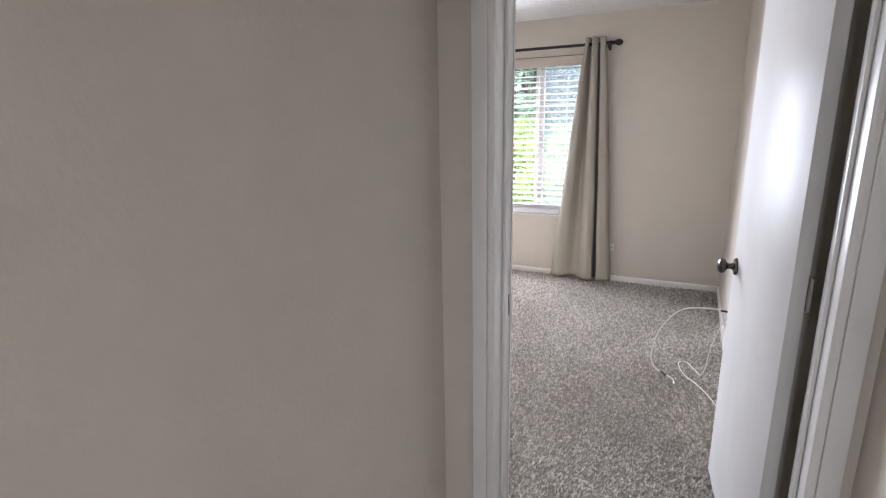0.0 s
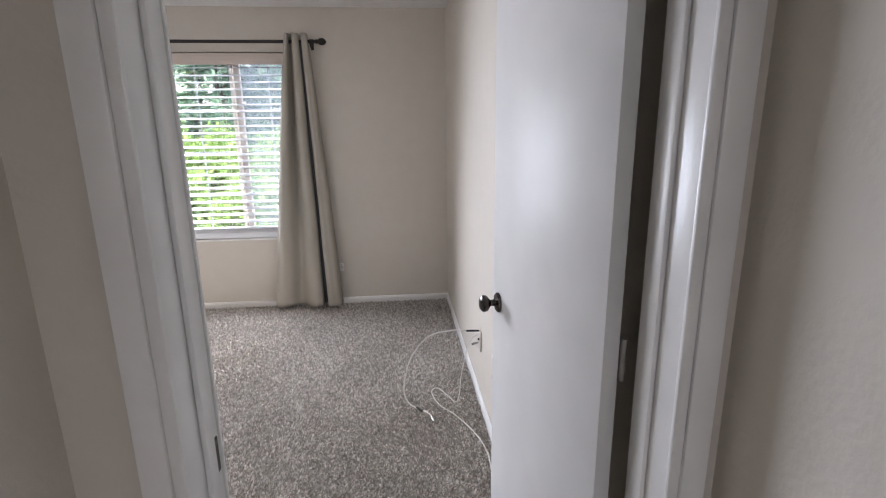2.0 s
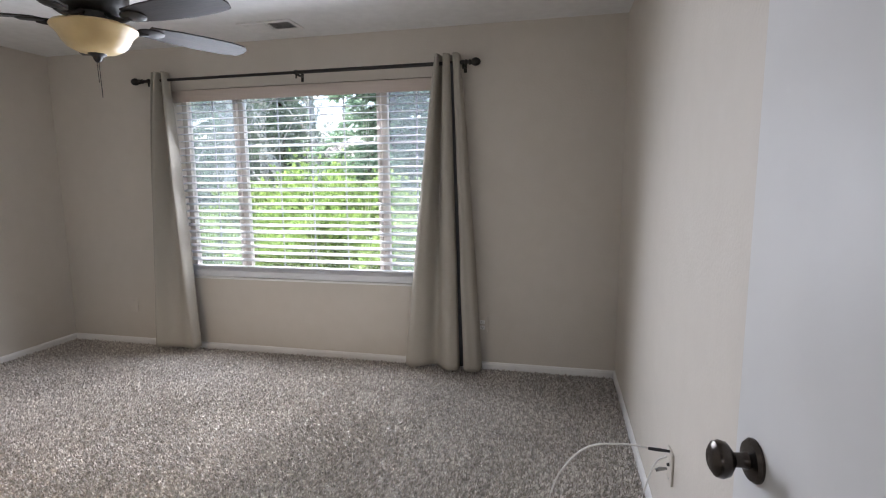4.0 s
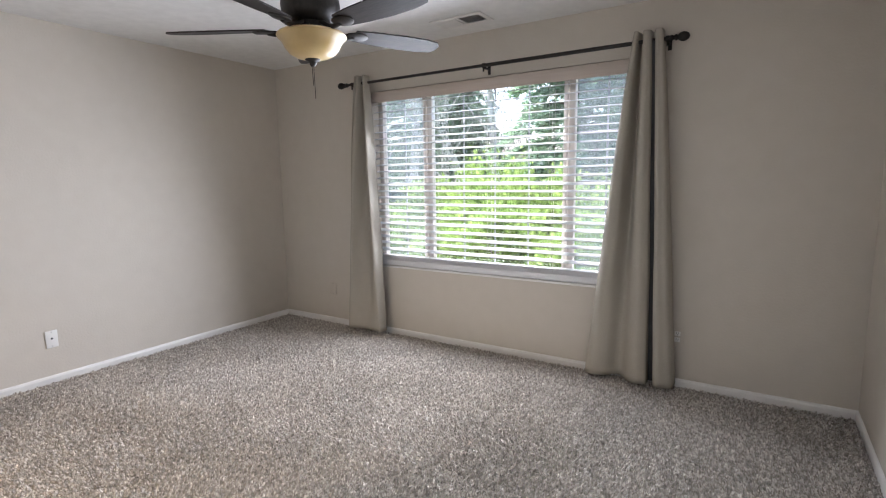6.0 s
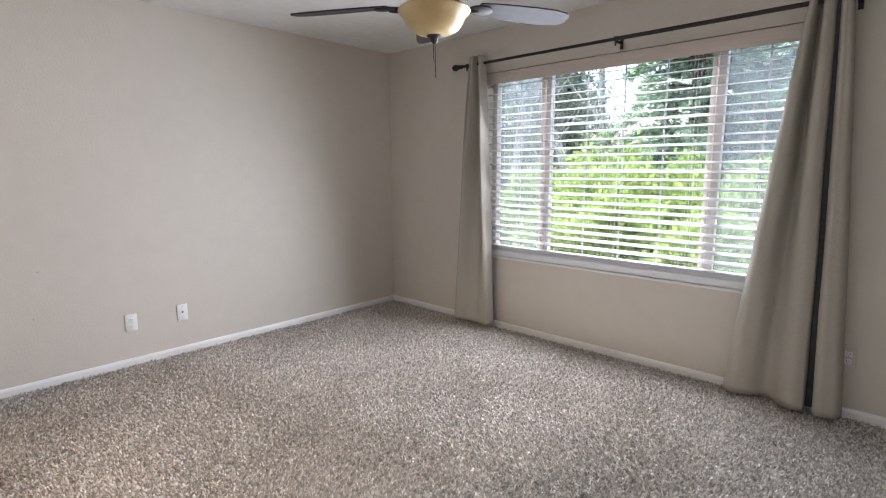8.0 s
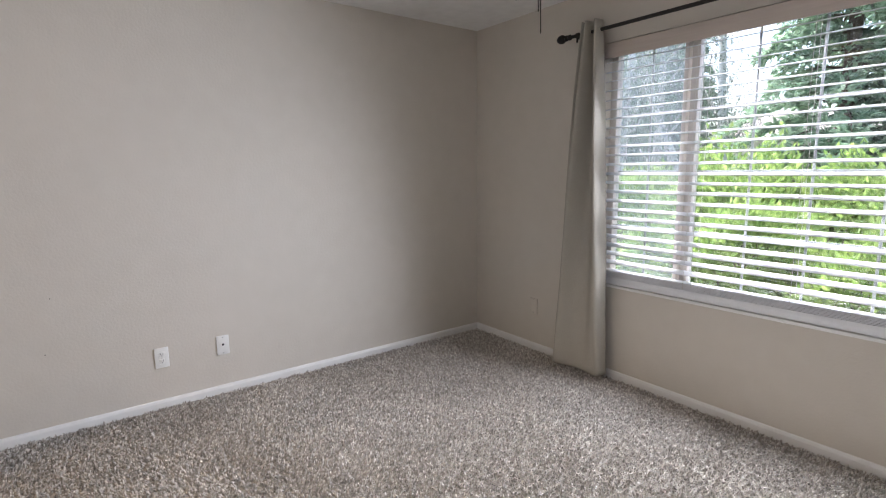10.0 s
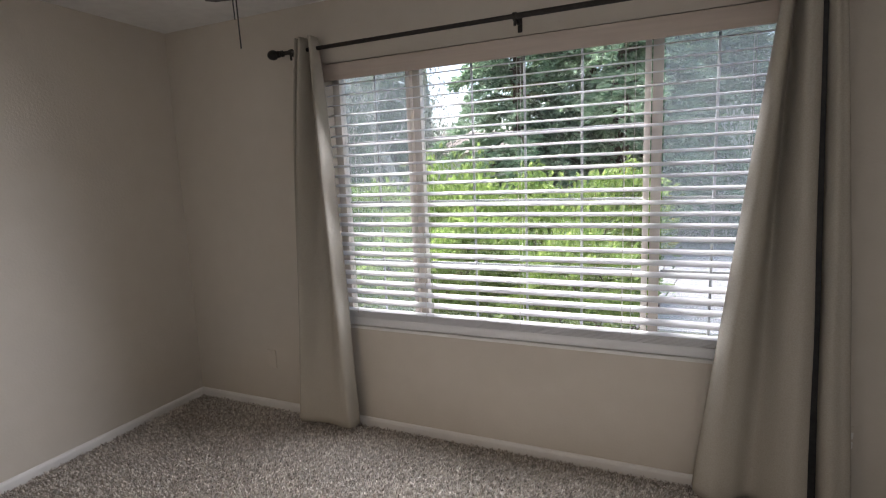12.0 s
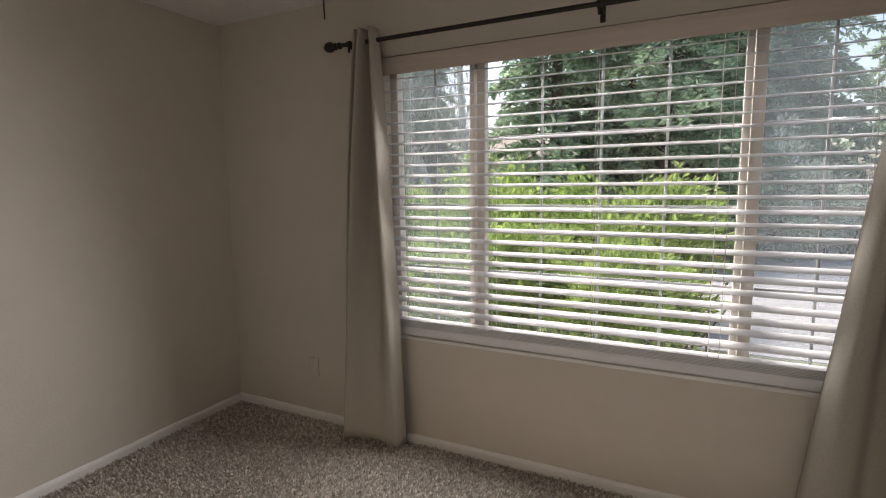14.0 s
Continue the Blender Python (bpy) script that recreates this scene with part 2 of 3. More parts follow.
# ---- plan ----
W, D, H = 4.56, 3.413, 2.44            # room: window wall y = 0, door wall y = -D
WX0, WX1, WZ0, WZ1 = 1.185, 3.385, 0.625, 2.115   # window opening
DX0, DX1, DH = 3.77, 4.582, 2.05       # door opening
T = 0.145                             # inner wall thickness
HX0, HX1, HY = 3.60, 4.67, -8.2       # hall
PX0, PX1, PY = 0.50, 1.65, -5.2       # side passage
FZ = 0.03                             # top of the carpet backing

floor = structure("floor", box(-0.15, 5.0, HY - 0.12, 0.16, -0.12, FZ), CARPET_BASE, "carpeted bedroom and hall floor", "floor")
structure("ceiling", box(-0.15, 5.0, HY - 0.12, 0.16, H, H + 0.12), CEILING, "white matt painted ceiling", "ceiling")

bm = bmesh.new()
add_box(bm, -0.15, WX0, 0.0, 0.16, 0, H)
add_box(bm, WX1, 5.0, 0.0, 0.16, 0, H)
add_box(bm, WX0, WX1, 0.0, 0.16, 0, WZ0)
add_box(bm, WX0, WX1, 0.0, 0.16, WZ1, H)
structure("wall_north", bm, PAINT, "greige painted wall around the wide window", "wall")
structure("wall_west", box(-0.15, 0.0, -D - T, 0.0, 0, H), PAINT, "long greige wall with two socket plates", "wall")
structure("wall_east", box(W, 5.0, -D + 0.12, 0.0, 0, H), PAINT, "greige wall behind the open door", "wall")
bm = bmesh.new()
add_box(bm, 0.0, PX0, -D - T, -D, 0, H)
add_box(bm, PX1, DX0 - 0.015, -D - T, -D, 0, H)
add_box(bm, DX1 + 0.015, 5.0, -D - T, -D, 0, H)
# back of a hollow added behind the hinge edge, so the door gap stays dark
add_box(bm, 4.75, 5.0, -D, -D + 0.12, 0, H)
add_box(bm, PX0, PX1, -D - T, -D, DH, H)
add_box(bm, DX0 - 0.015, DX1 + 0.015, -D - T, -D, DH + 0.015, H)
structure("wall_south", bm, PAINT, "greige wall with the bedroom doorway", "wall")
structure("wall_hall_west", box(HX0 - 0.12, HX0, HY, -D - T, 0, H), PAINT, "greige textured hall wall", "wall")
structure("wall_hall_east", box(HX1, 5.0, HY, -D - T, 0, H), PAINT, "greige textured hall wall", "wall")
structure("wall_hall_end", box(HX0 - 0.12, 5.0, HY - 0.12, HY, 0, H), PAINT, "plain greige hall end wall", "wall")
bm = bmesh.new()
add_box(bm, PX0 - 0.12, PX0, PY, -D - T, 0, H)
add_box(bm, PX1, PX1 + 0.12, PY, -D - T, 0, H)
add_box(bm, PX0 - 0.12, PX1 + 0.12, PY - 0.12, PY, 0, H)
structure("wall_passage", bm, PAINT, "plain greige walls of the side passage", "wall")


def baseboard(x0, y0, x1, y1, nx, ny):
    """A run of moulded skirting; (nx, ny) points into the room."""
    bm = bmesh.new()
    prof = [(0, FZ), (0.013, FZ), (0.013, 0.07), (0.009, 0.082), (0.004, 0.087), (0, 0.087)]
    a = [bm.verts.new((x0 + nx * d, y0 + ny * d, z)) for d, z in prof]
    b = [bm.verts.new((x1 + nx * d, y1 + ny * d, z)) for d, z in prof]
    for i in range(len(prof)):
        j = (i + 1) % len(prof)
        bm.faces.new((a[i], a[j], b[j], b[i]))
    bm.faces.new(a)
    bm.faces.new(b[::-1])
    return structure("baseboard", bm, TRIM, "white painted wooden baseboard", "baseboard")


baseboard(0.0, 0, W, 0, 0, -1)
baseboard(0, -0.013, 0, -D + 0.013, 1, 0)
baseboard(W, -0.013, W, -D + 0.125, -1, 0)
baseboard(0, -D, PX0 + 0.013, -D, 0, 1)
baseboard(PX0, -D, PX0, PY, 1, 0)
baseboard(PX1, -D, DX0 - 0.075, -D, 0, 1)
baseboard(HX0, -D - T - 0.02, HX0, HY, 1, 0)
baseboard(HX1, -D - T - 0.02, HX1, HY, -1, 0)

# ---- doorway ----
door_frame = thing("door_1", pose(DX0, -D, 0), "white painted doorway casing and jamb", "door frame", kind="structure")
jd = -T - 0.001


def frame_piece(name, x0, x1, y0, y1, z0, z1, bevel=0.003):
    part(name, box(x0 - DX0, x1 - DX0, y0, y1, z0, z1, bevel), TRIM, door_frame, smooth=True)


frame_piece("jamb", DX0 - 0.015, DX0, jd, 0.001, 0, DH)
frame_piece("jamb", DX1, DX1 + 0.015, jd, 0.001, 0, DH)
frame_piece("jamb", DX0 - 0.015, DX1 + 0.015, jd, 0.001, DH, DH + 0.015)
frame_piece("stop", DX0, DX0 + 0.011, -0.078, -0.042, 0, DH, 0.004)
frame_piece("stop", DX1 - 0.011, DX1, -0.078, -0.042, 0, DH, 0.004)
frame_piece("stop", DX0, DX1, -0.078, -0.042, DH - 0.011, DH, 0.004)


def casing(x_in, side, y_wall, ny, z1):
    """An upright of moulded door casing: a thin inner bead and a thicker outer band."""
    a, b = x_in - side * 0.004, x_in + side * 0.018
    frame_piece("casing_bead", min(a, b), max(a, b), min(y_wall, y_wall + ny * 0.011), max(y_wall, y_wall + ny * 0.011), 0, z1, 0.004)
    a, b = x_in + side * 0.018, x_in + side * 0.064
    frame_piece("casing_band", min(a, b), max(a, b), min(y_wall, y_wall + ny * 0.016), max(y_wall, y_wall + ny * 0.016), 0, z1, 0.004)


casing(DX0, -1, -T, -1, DH + 0.06)
casing(DX1, 1, -T, -1, DH + 0.06)
casing(DX0, -1, 0.0, 1, DH + 0.06)
frame_piece("casing_head", DX0, DX1, -T - 0.015, -T, DH + 0.002, DH + 0.06)
frame_piece("casing_head", DX0, DX1, 0.0, 0.015, DH + 0.002, DH + 0.06)
part("strike_plate", box(0.0, 0.003, -0.04, -0.012, 0.93, 1.0, 0.001), KNOB, door_frame, "dark bronze strike plate")

DOOR_AT = pose(4.517, -D + 0.008, 0.048, 0, 0, 6.0)
door = thing("bedroom_door", DOOR_AT, "white flush door standing open against the wall", "door")
part("leaf", box(0, 0.035, 0, 0.735, 0, 2.03, 0.002), DOOR, door, smooth=True)
knob_prof = [(0.0, 0.0), (0.033, 0.0), (0.033, 0.004), (0.029, 0.009), (0.014, 0.012), (0.011, 0.02), (0.011, 0.03),
             (0.017, 0.034), (0.026, 0.041), (0.0285, 0.05), (0.026, 0.058), (0.017, 0.064), (0.0, 0.066)]
for name, m in (("knob", pose(0, 0.673, 0.935, 0, -90, 0)), ("knob", pose(0.035, 0.673, 0.935, 0, 90, 0))):
    part(name, add_lathe(bmesh.new(), knob_prof[:-1] + [(0.0, 0.064)], 28, m), KNOB, door, "dark bronze round knob", True)
for z in (0.2, 1.05, 1.85):
    b = bmesh.new()
    add_tube(b, [(0.041, -0.006, z - 0.045), (0.041, -0.006, z + 0.045)], 0.006, 12)
    add_box(b, 0.036, 0.0385, -0.004, 0.032, z - 0.045, z + 0.045)
    part("hinge", b, STEEL, door, "steel hinge", True)

# ---- window ----
window = thing("window_1", pose(0, 0, 0), "wide three-part vinyl window with grid bars", "window", kind="structure")
FY0, FY1 = 0.085, 0.145
M1, M2 = 1.70, 2.885


def win(name, x0, x1, y0, y1, z0, z1, mat, bevel=0.003, label=""):
    return part(name, box(x0, x1, y0, y1, z0, z1, bevel), mat, window, label, bevel > 0)


win("frame_side", WX0, WX0 + 0.045, FY0, FY1, WZ0, WZ1, VINYL)
win("frame_side", WX1 - 0.045, WX1, FY0, FY1, WZ0, WZ1, VINYL)
win("frame_rail", WX0 + 0.045, WX1 - 0.045, FY0, FY1, WZ0, WZ0 + 0.05, VINYL)
win("frame_rail", WX0 + 0.045, WX1 - 0.045, FY0, FY1, WZ1 - 0.05, WZ1, VINYL)
for mx in (M1, M2):
    win("mullion", mx - 0.014, mx + 0.03, FY0 + 0.006, FY1 - 0.004, WZ0 + 0.05, WZ1 - 0.05, VINYL)
    win("sash_stile", mx - 0.046, mx - 0.02, FY0 - 0.012, FY0 + 0.03, WZ0 + 0.05, WZ1 - 0.05, VINYL)
bounds = ((WX0 + 0.045, M1 - 0.046, 1), (M1 + 0.036, M2 - 0.046, 3), (M2 + 0.036, WX1 - 0.045, 1))
for x0, x1, bars in bounds:
    g = win("pane", x0, x1, 0.112, 0.116, WZ0 + 0.05, WZ1 - 0.05, GLASS, 0.0, "clear glass pane")
    g.visible_shadow = False
    for k in range(bars):
        bx = x0 + (x1 - x0) * (k + 1) / (bars + 1)
        win("grid_bar", bx - 0.006, bx + 0.006, 0.118, 0.126, WZ0 + 0.05, WZ1 - 0.05, GRID, 0.002)
    for bz in (1.01, 1.35, 1.69):
        win("grid_bar", x0, x1, 0.1275, 0.1335, bz - 0.006, bz + 0.006, GRID, 0.002)
for x0, x1, bars in (bounds[0], bounds[2]):
    win("insect_screen", x0, x1, 0.1405, 0.1415, WZ0 + 0.05, WZ1 - 0.05, SCREEN, 0.0, "grey insect screen")
structure("window_sill", box(WX0 + 0.002, WX1 - 0.002, -0.005, FY0, WZ0 + 0.001, WZ0 + 0.017, 0.002), TRIM, "white painted window sill", "sill", True)

# ---- blind ----
blind = thing("window_blind", pose(0, 0, 0), "open white wooden venetian blind with pale valance", "blind")
BX0, BX1 = WX0 + 0.012, WX1 - 0.012
part("valance", box(WX0 + 0.004, WX1 - 0.004, -0.016, -0.002, 2.022, 2.108, 0.004), VALANCE, blind, "pale wooden valance board", True)
part("headrail", box(BX0, BX1, 0.006, 0.062, 2.045, 2.098, 0.003), BLIND, blind, smooth=True)


def slat_mesh():
    bm = bmesh.new()
    prof = [(-0.031, -0.0012), (-0.018, 0.0012), (0, 0.002), (0.018, 0.0012), (0.031, -0.0012)]
    ring = [(y, z + 0.0014) for y, z in prof] + [(y, z - 0.0014) for y, z in prof[::-1]]
    a = [bm.verts.new((BX0, y, z)) for y, z in ring]
    b = [bm.verts.new((BX1, y, z)) for y, z in ring]
    for i in range(len(ring)):
        j = (i + 1) % len(ring)
        bm.faces.new((a[i], a[j], b[j], b[i]))
    bm.faces.new(a[::-1])
    bm.faces.new(b)
    return bm


SLAT_STEP, SLAT_TOP = 0.0555, 2.006
first = part("slat", slat_mesh(), BLIND, blind, smooth=True)
levels = [SLAT_TOP - i * SLAT_STEP for i in range(23)] + [0.731 - 0.0062 * i for i in range(6)]
for i, z in enumerate(levels):
    s = first if i == 0 else first.copy()
    if i:
        scene.collection.objects.link(s)
        s.parent = blind
    s.matrix_basis = pose(0, 0.036, z, 13 + 1.2 * math.sin(i * 2.3) if i < 23 else 1.5, 0.06 * math.sin(i * 1.7) if i < 23 else 0, 0)
part("bottom_rail", box(BX0, BX1, 0.006, 0.066, 0.645, 0.694, 0.004), BLIND, blind, "white wooden bottom rail", True)
for cx in (1.32, 1.80, 2.28, 2.76, 3.25):
    for cy in (0.004, 0.068):
        part("ladder_cord", add_tube(bmesh.new(), [(cx, cy, 0.715), (cx, cy, 2.05)], 0.0011, 5), CORD, blind)
for cx in (1.76, 2.80):
    part("lift_cord", add_tube(bmesh.new(), [(cx, -0.001, 0.7), (cx + 0.004, -0.001, 2.03)], 0.0013, 5), CORD, blind)

# ---- curtain rod and curtains ----
RY, RZ = -0.092, 2.178
rod = thing("curtain_rod", pose(0, 0, 0), "dark bronze curtain rod with ball finials", "curtain rod")
part("pole", add_tube(bmesh.new(), [(1.0, RY, RZ), (2.3, RY, RZ)], 0.0105, 16), BRONZE, rod, smooth=True)
part("sleeve", add_tube(bmesh.new(), [(2.29, RY, RZ), (3.53, RY, RZ)], 0.0125, 16), BRONZE, rod, smooth=True)
fin = [(0.0125, 0.0), (0.017, 0.004), (0.017, 0.012), (0.012, 0.018), (0.012, 0.026), (0.018, 0.03), (0.018, 0.036), (0.012, 0.042),
       (0.02, 0.05), (0.026, 0.062), (0.027, 0.075), (0.023, 0.09), (0.014, 0.102), (0.0, 0.108)]
part("finial", add_lathe(bmesh.new(), [(0.0, 0.0)] + fin, 24, pose(1.003, RY, RZ, 0, -90, 0)), BRONZE, rod, smooth=True)
part("finial", add_lathe(bmesh.new(), [(0.0, 0.0)] + fin, 24, pose(3.527, RY, RZ, 0, 90, 0)), BRONZE, rod, smooth=True)
for bx in (1.055, 2.3, 3.515):
    b = bmesh.new()
    add_box(b, bx - 0.009, bx + 0.009, RY - 0.004, -0.001, RZ - 0.02, RZ - 0.008, 0.002)
    add_box(b, bx - 0.011, bx + 0.011, -0.006, -0.0005, RZ - 0.05, RZ + 0.03, 0.002)
    add_tube(b, [(bx - 0.009, RY, RZ), (bx + 0.009, RY, RZ)], 0.016, 16)
    add_tube(b, [(bx, RY - 0.003, RZ - 0.012), (bx, RY - 0.003, RZ - 0.042)], 0.006, 10)
    part("bracket", b, BRONZE, rod, smooth=True)


def curtain(label, folds, z_top, z_bot, seed, lining=None):
    """A long cloth panel; each fold row: x at the top, x at the hem, distance from the wall at top and hem."""
    ob = thing("curtain", pose(0, 0, 0), label, "curtain", "window curtains")
    pts = spline([(a, b, c) for a, b, c, d in folds], 9)
    low = spline([(d, 0, 0) for a, b, c, d in folds], 9)
    bm = bmesh.new()
    rows = 60
    grid = []
    for r in range(rows + 1):
        f = r / rows
        ease = f ** 0.9
        line = []
        for i, p in enumerate(pts):
            u = i / len(pts)
            x = p.x + (p.y - p.x) * ease
            y = p.z + (low[i].x - p.z) * f ** 1.5
            y = RY + (y - RY) * (0.6 + 0.4 * min(1, f * 3))
            y += 0.006 * noise.noise((u * 9, f * 3, seed)) * (0.3 + f)
            x += 0.006 * noise.noise((u * 6, f * 4, seed + 7)) * f
            hem = z_bot + 0.008 * noise.noise((u * 5, seed, 1.0))
            line.append(bm.verts.new((x, min(y, -0.022), z_top + (hem - z_top) * f)))
        grid.append(line)
    for a, b in zip(grid, grid[1:]):
        for i in range(len(pts) - 1):
            bm.faces.new((a[i], a[i + 1], b[i + 1], b[i]))
    cloth = part("cloth", bm, CLOTH, ob, smooth=False)
    cloth.data.shade_smooth()
    sol = cloth.modifiers.new("thickness", "SOLIDIFY")
    sol.thickness, sol.offset = 0.0035, 0.0
    for a, b, c, d, y in lining or ():
        bm = bmesh.new()
        rows = [(bm.verts.new((a + (b - a) * f, y, z_top + (z_bot - z_top) * f)), bm.verts.new((c + (d - c) * f, y, z_top + (z_bot - z_top) * f)))
                for f in (0.03 + 0.965 * k / 20 for k in range(21))]
        for p, q in zip(rows, rows[1:]):
            bm.faces.new((p[0], p[1], q[1], q[0]))
        strip = part("lining", bm, BLACK, ob, "black blackout lining showing in the pleat")
        sd = strip.modifiers.new("thickness", "SOLIDIFY")
        sd.thickness = 0.002
    return ob


curtain("long oatmeal cloth curtain gathered by the window", [
    (1.100, 0.915, -0.050, -0.035), (1.108, 0.930, -0.130, -0.075), (1.118, 0.955, -0.150, -0.080), (1.126, 0.970, -0.050, -0.060),
    (1.134, 0.968, -0.060, -0.120), (1.142, 0.985, -0.155, -0.170), (1.156, 1.020, -0.165, -0.178),
    (1.168, 1.110, -0.045, -0.150), (1.182, 1.200, -0.040, -0.140), (1.200, 1.285, -0.150, -0.160),
    (1.216, 1.325, -0.160, -0.150), (1.222, 1.340, -0.060, -0.080)], 2.235, 0.082, 3.0)
curtain("long oatmeal cloth curtain with deep dark pleat", [
    (3.345, 3.075, -0.050, -0.050), (3.330, 3.085, -0.120, -0.100), (3.338, 3.140, -0.160, -0.150), (3.352, 3.215, -0.150, -0.130),
    (3.362, 3.275, -0.040, -0.075), (3.374, 3.315, -0.040, -0.080), (3.386, 3.370, -0.150, -0.150),
    (3.402, 3.425, -0.165, -0.185), (3.418, 3.470, -0.145, -0.170), (3.426, 3.484, -0.110, -0.145), (3.428, 3.486, -0.040, -0.045),
    (3.444, 3.520, -0.040, -0.045), (3.446, 3.522, -0.110, -0.150), (3.456, 3.548, -0.160, -0.178), (3.470, 3.585, -0.160, -0.165),
    (3.486, 3.628, -0.140, -0.140), (3.490, 3.640, -0.050, -0.060)], 2.235, 0.068, 11.0, ((3.429, 3.487, 3.445, 3.521, -0.104),))

# ---- ceiling fan ----
FX, FY, FAN_Z = 1.93, -1.38, 2.222
FS = 1.2                              # a 152 cm fan
fan = thing("ceiling_fan", pose(FX, FY, 0), "dark bronze five-blade ceiling fan with amber bowl", "ceiling fan")
part("canopy", add_lathe(bmesh.new(), [(0.0, H), (0.075, H), (0.073, H - 0.02), (0.05, H - 0.055), (0.02, H - 0.07), (0, H - 0.07)], 32), BRONZE, fan, smooth=True)
part("motor", add_lathe(bmesh.new(), [(0, 0.175), (0.03, 0.175), (0.05, 0.15), (0.1, 0.135), (0.125, 0.11), (0.13, 0.07), (0.125, 0.03),
                                      (0.105, 0.005), (0.07, -0.005), (0.065, -0.03), (0.075, -0.045), (0, -0.045)], 40, pose(0, 0, FAN_Z) @ Matrix.Scale(FS, 4)), BRONZE, fan, smooth=True)


def blade_mesh():
    bm = bmesh.new()
    outline = [(0.20, -0.048), (0.30, -0.062), (0.45, -0.071), (0.57, -0.07), (0.635, -0.056), (0.66, -0.025), (0.662, 0.02), (0.645, 0.052),
               (0.57, 0.066), (0.45, 0.07), (0.30, 0.062), (0.20, 0.048)]
    lo = [bm.verts.new((x, y, -0.003)) for x, y in outline]
    hi = [bm.verts.new((x, y, 0.003)) for x, y in outline]
    bm.faces.new(lo[::-1])
    bm.faces.new(hi)
    for i in range(len(lo)):
        j = (i + 1) % len(lo)
        bm.faces.new((lo[i], lo[j], hi[j], hi[i]))
    return bm


def arm_mesh():
    bm = bmesh.new()
    add_tube(bm, spline([(0.07, 0, 0.02), (0.12, 0, -0.006), (0.16, 0, -0.016), (0.2, 0, -0.01)], 5), 0.011, 10)
    add_lathe(bm, [(0, -0.008), (0.03, -0.008), (0.042, -0.002), (0.042, 0.004), (0, 0.004)], 20, pose(0.215, 0, -0.006) @ Matrix.Diagonal((1.35, 0.95, 1, 1)))
    return bm


for k in range(5):
    turn = pose(0, 0, FAN_Z - 0.036, 0, 0, -7 + 72 * k)
    blade = part("blade", blade_mesh(), BLADE, fan, "dark wood-grain blade", m=turn @ pose(0, 0, 0, -11, 0, 0) @ Matrix.Scale(FS, 4))
    part("blade_arm", arm_mesh(), BRONZE, blade, smooth=True)
part("light_fitter", add_lathe(bmesh.new(), [(0, -0.045), (0.07, -0.045), (0.085, -0.055), (0.085, -0.064), (0, -0.064)], 32, pose(0, 0, FAN_Z) @ Matrix.Scale(FS, 4)), BRONZE, fan, smooth=True)
bowl_prof = [(0.155, 0.0), (0.174, -0.003), (0.179, -0.011), (0.173, -0.021), (0.158, -0.034), (0.148, -0.05), (0.138, -0.072), (0.118, -0.096), (0.085, -0.114), (0.04, -0.124), (0.0, -0.126)]
inner = [(max(0, r - 0.005), z + 0.004) for r, z in bowl_prof[::-1]]
part("glass_bowl", add_lathe(bmesh.new(), [(0.155, 0.0)] + bowl_prof[1:] + inner[:-1] + [(0.155, 0.0)], 48, pose(0, 0, FAN_Z - 0.062) @ Matrix.Scale(1.04, 4)), BOWL, fan, "amber alabaster glass bowl", True)
part("bowl_finial", add_lathe(bmesh.new(), [(0, -0.118), (0.042, -0.118), (0.038, -0.128), (0.02, -0.138), (0.017, -0.15), (0.01, -0.16), (0, -0.163)], 24, pose(0, 0, FAN_Z - 0.062) @ Matrix.Scale(1.04, 4)), BRONZE, fan, smooth=True)
for dx, ln in ((0.0, 0.13), (-0.012, 0.075)):
    part("pull_chain", add_tube(bmesh.new(), [(dx, 0.004, FAN_Z - 0.22), (dx + 0.004, 0.004, FAN_Z - 0.228 - ln * 1.3)], 0.0019, 6), BRONZE, fan, "thin pull chain")

# ---- ceiling vent ----
vent = thing("ceiling_vent", pose(2.245, -0.312, H - 0.001) @ Matrix.Diagonal((1.06, 1.12, 1, 1)), "white metal ceiling air register", "vent")
b = bmesh.new()
for x0, x1, y0, y1 in ((-0.185, 0.185, 0.062, 0.09), (-0.185, 0.185, -0.09, -0.062), (-0.185, -0.155, -0.062, 0.062), (0.155, 0.185, -0.062, 0.062), (-0.006, 0.006, -0.062, 0.062)):
    add_box(b, x0, x1, y0, y1, -0.008, 0, 0.002)
part("frame", b, VENT, vent)
# no hollow here: a flat black sheet gives the shade inside the duct
part("duct_shade", box(-0.155, 0.155, -0.062, 0.062, -0.0018, -0.0004), SLOT, vent, "black sheet for the shade behind the louvres")
for k in range(9):
    for side in (-1, 1):
        part("louvre", box(-0.0065, 0.0065, -0.062, 0.062, -0.0006, 0.0006), VENT, vent, m=pose(side * (0.02 + k * 0.0155), 0, -0.0075, 0, side * 38, 0))


# ---- socket plates ----


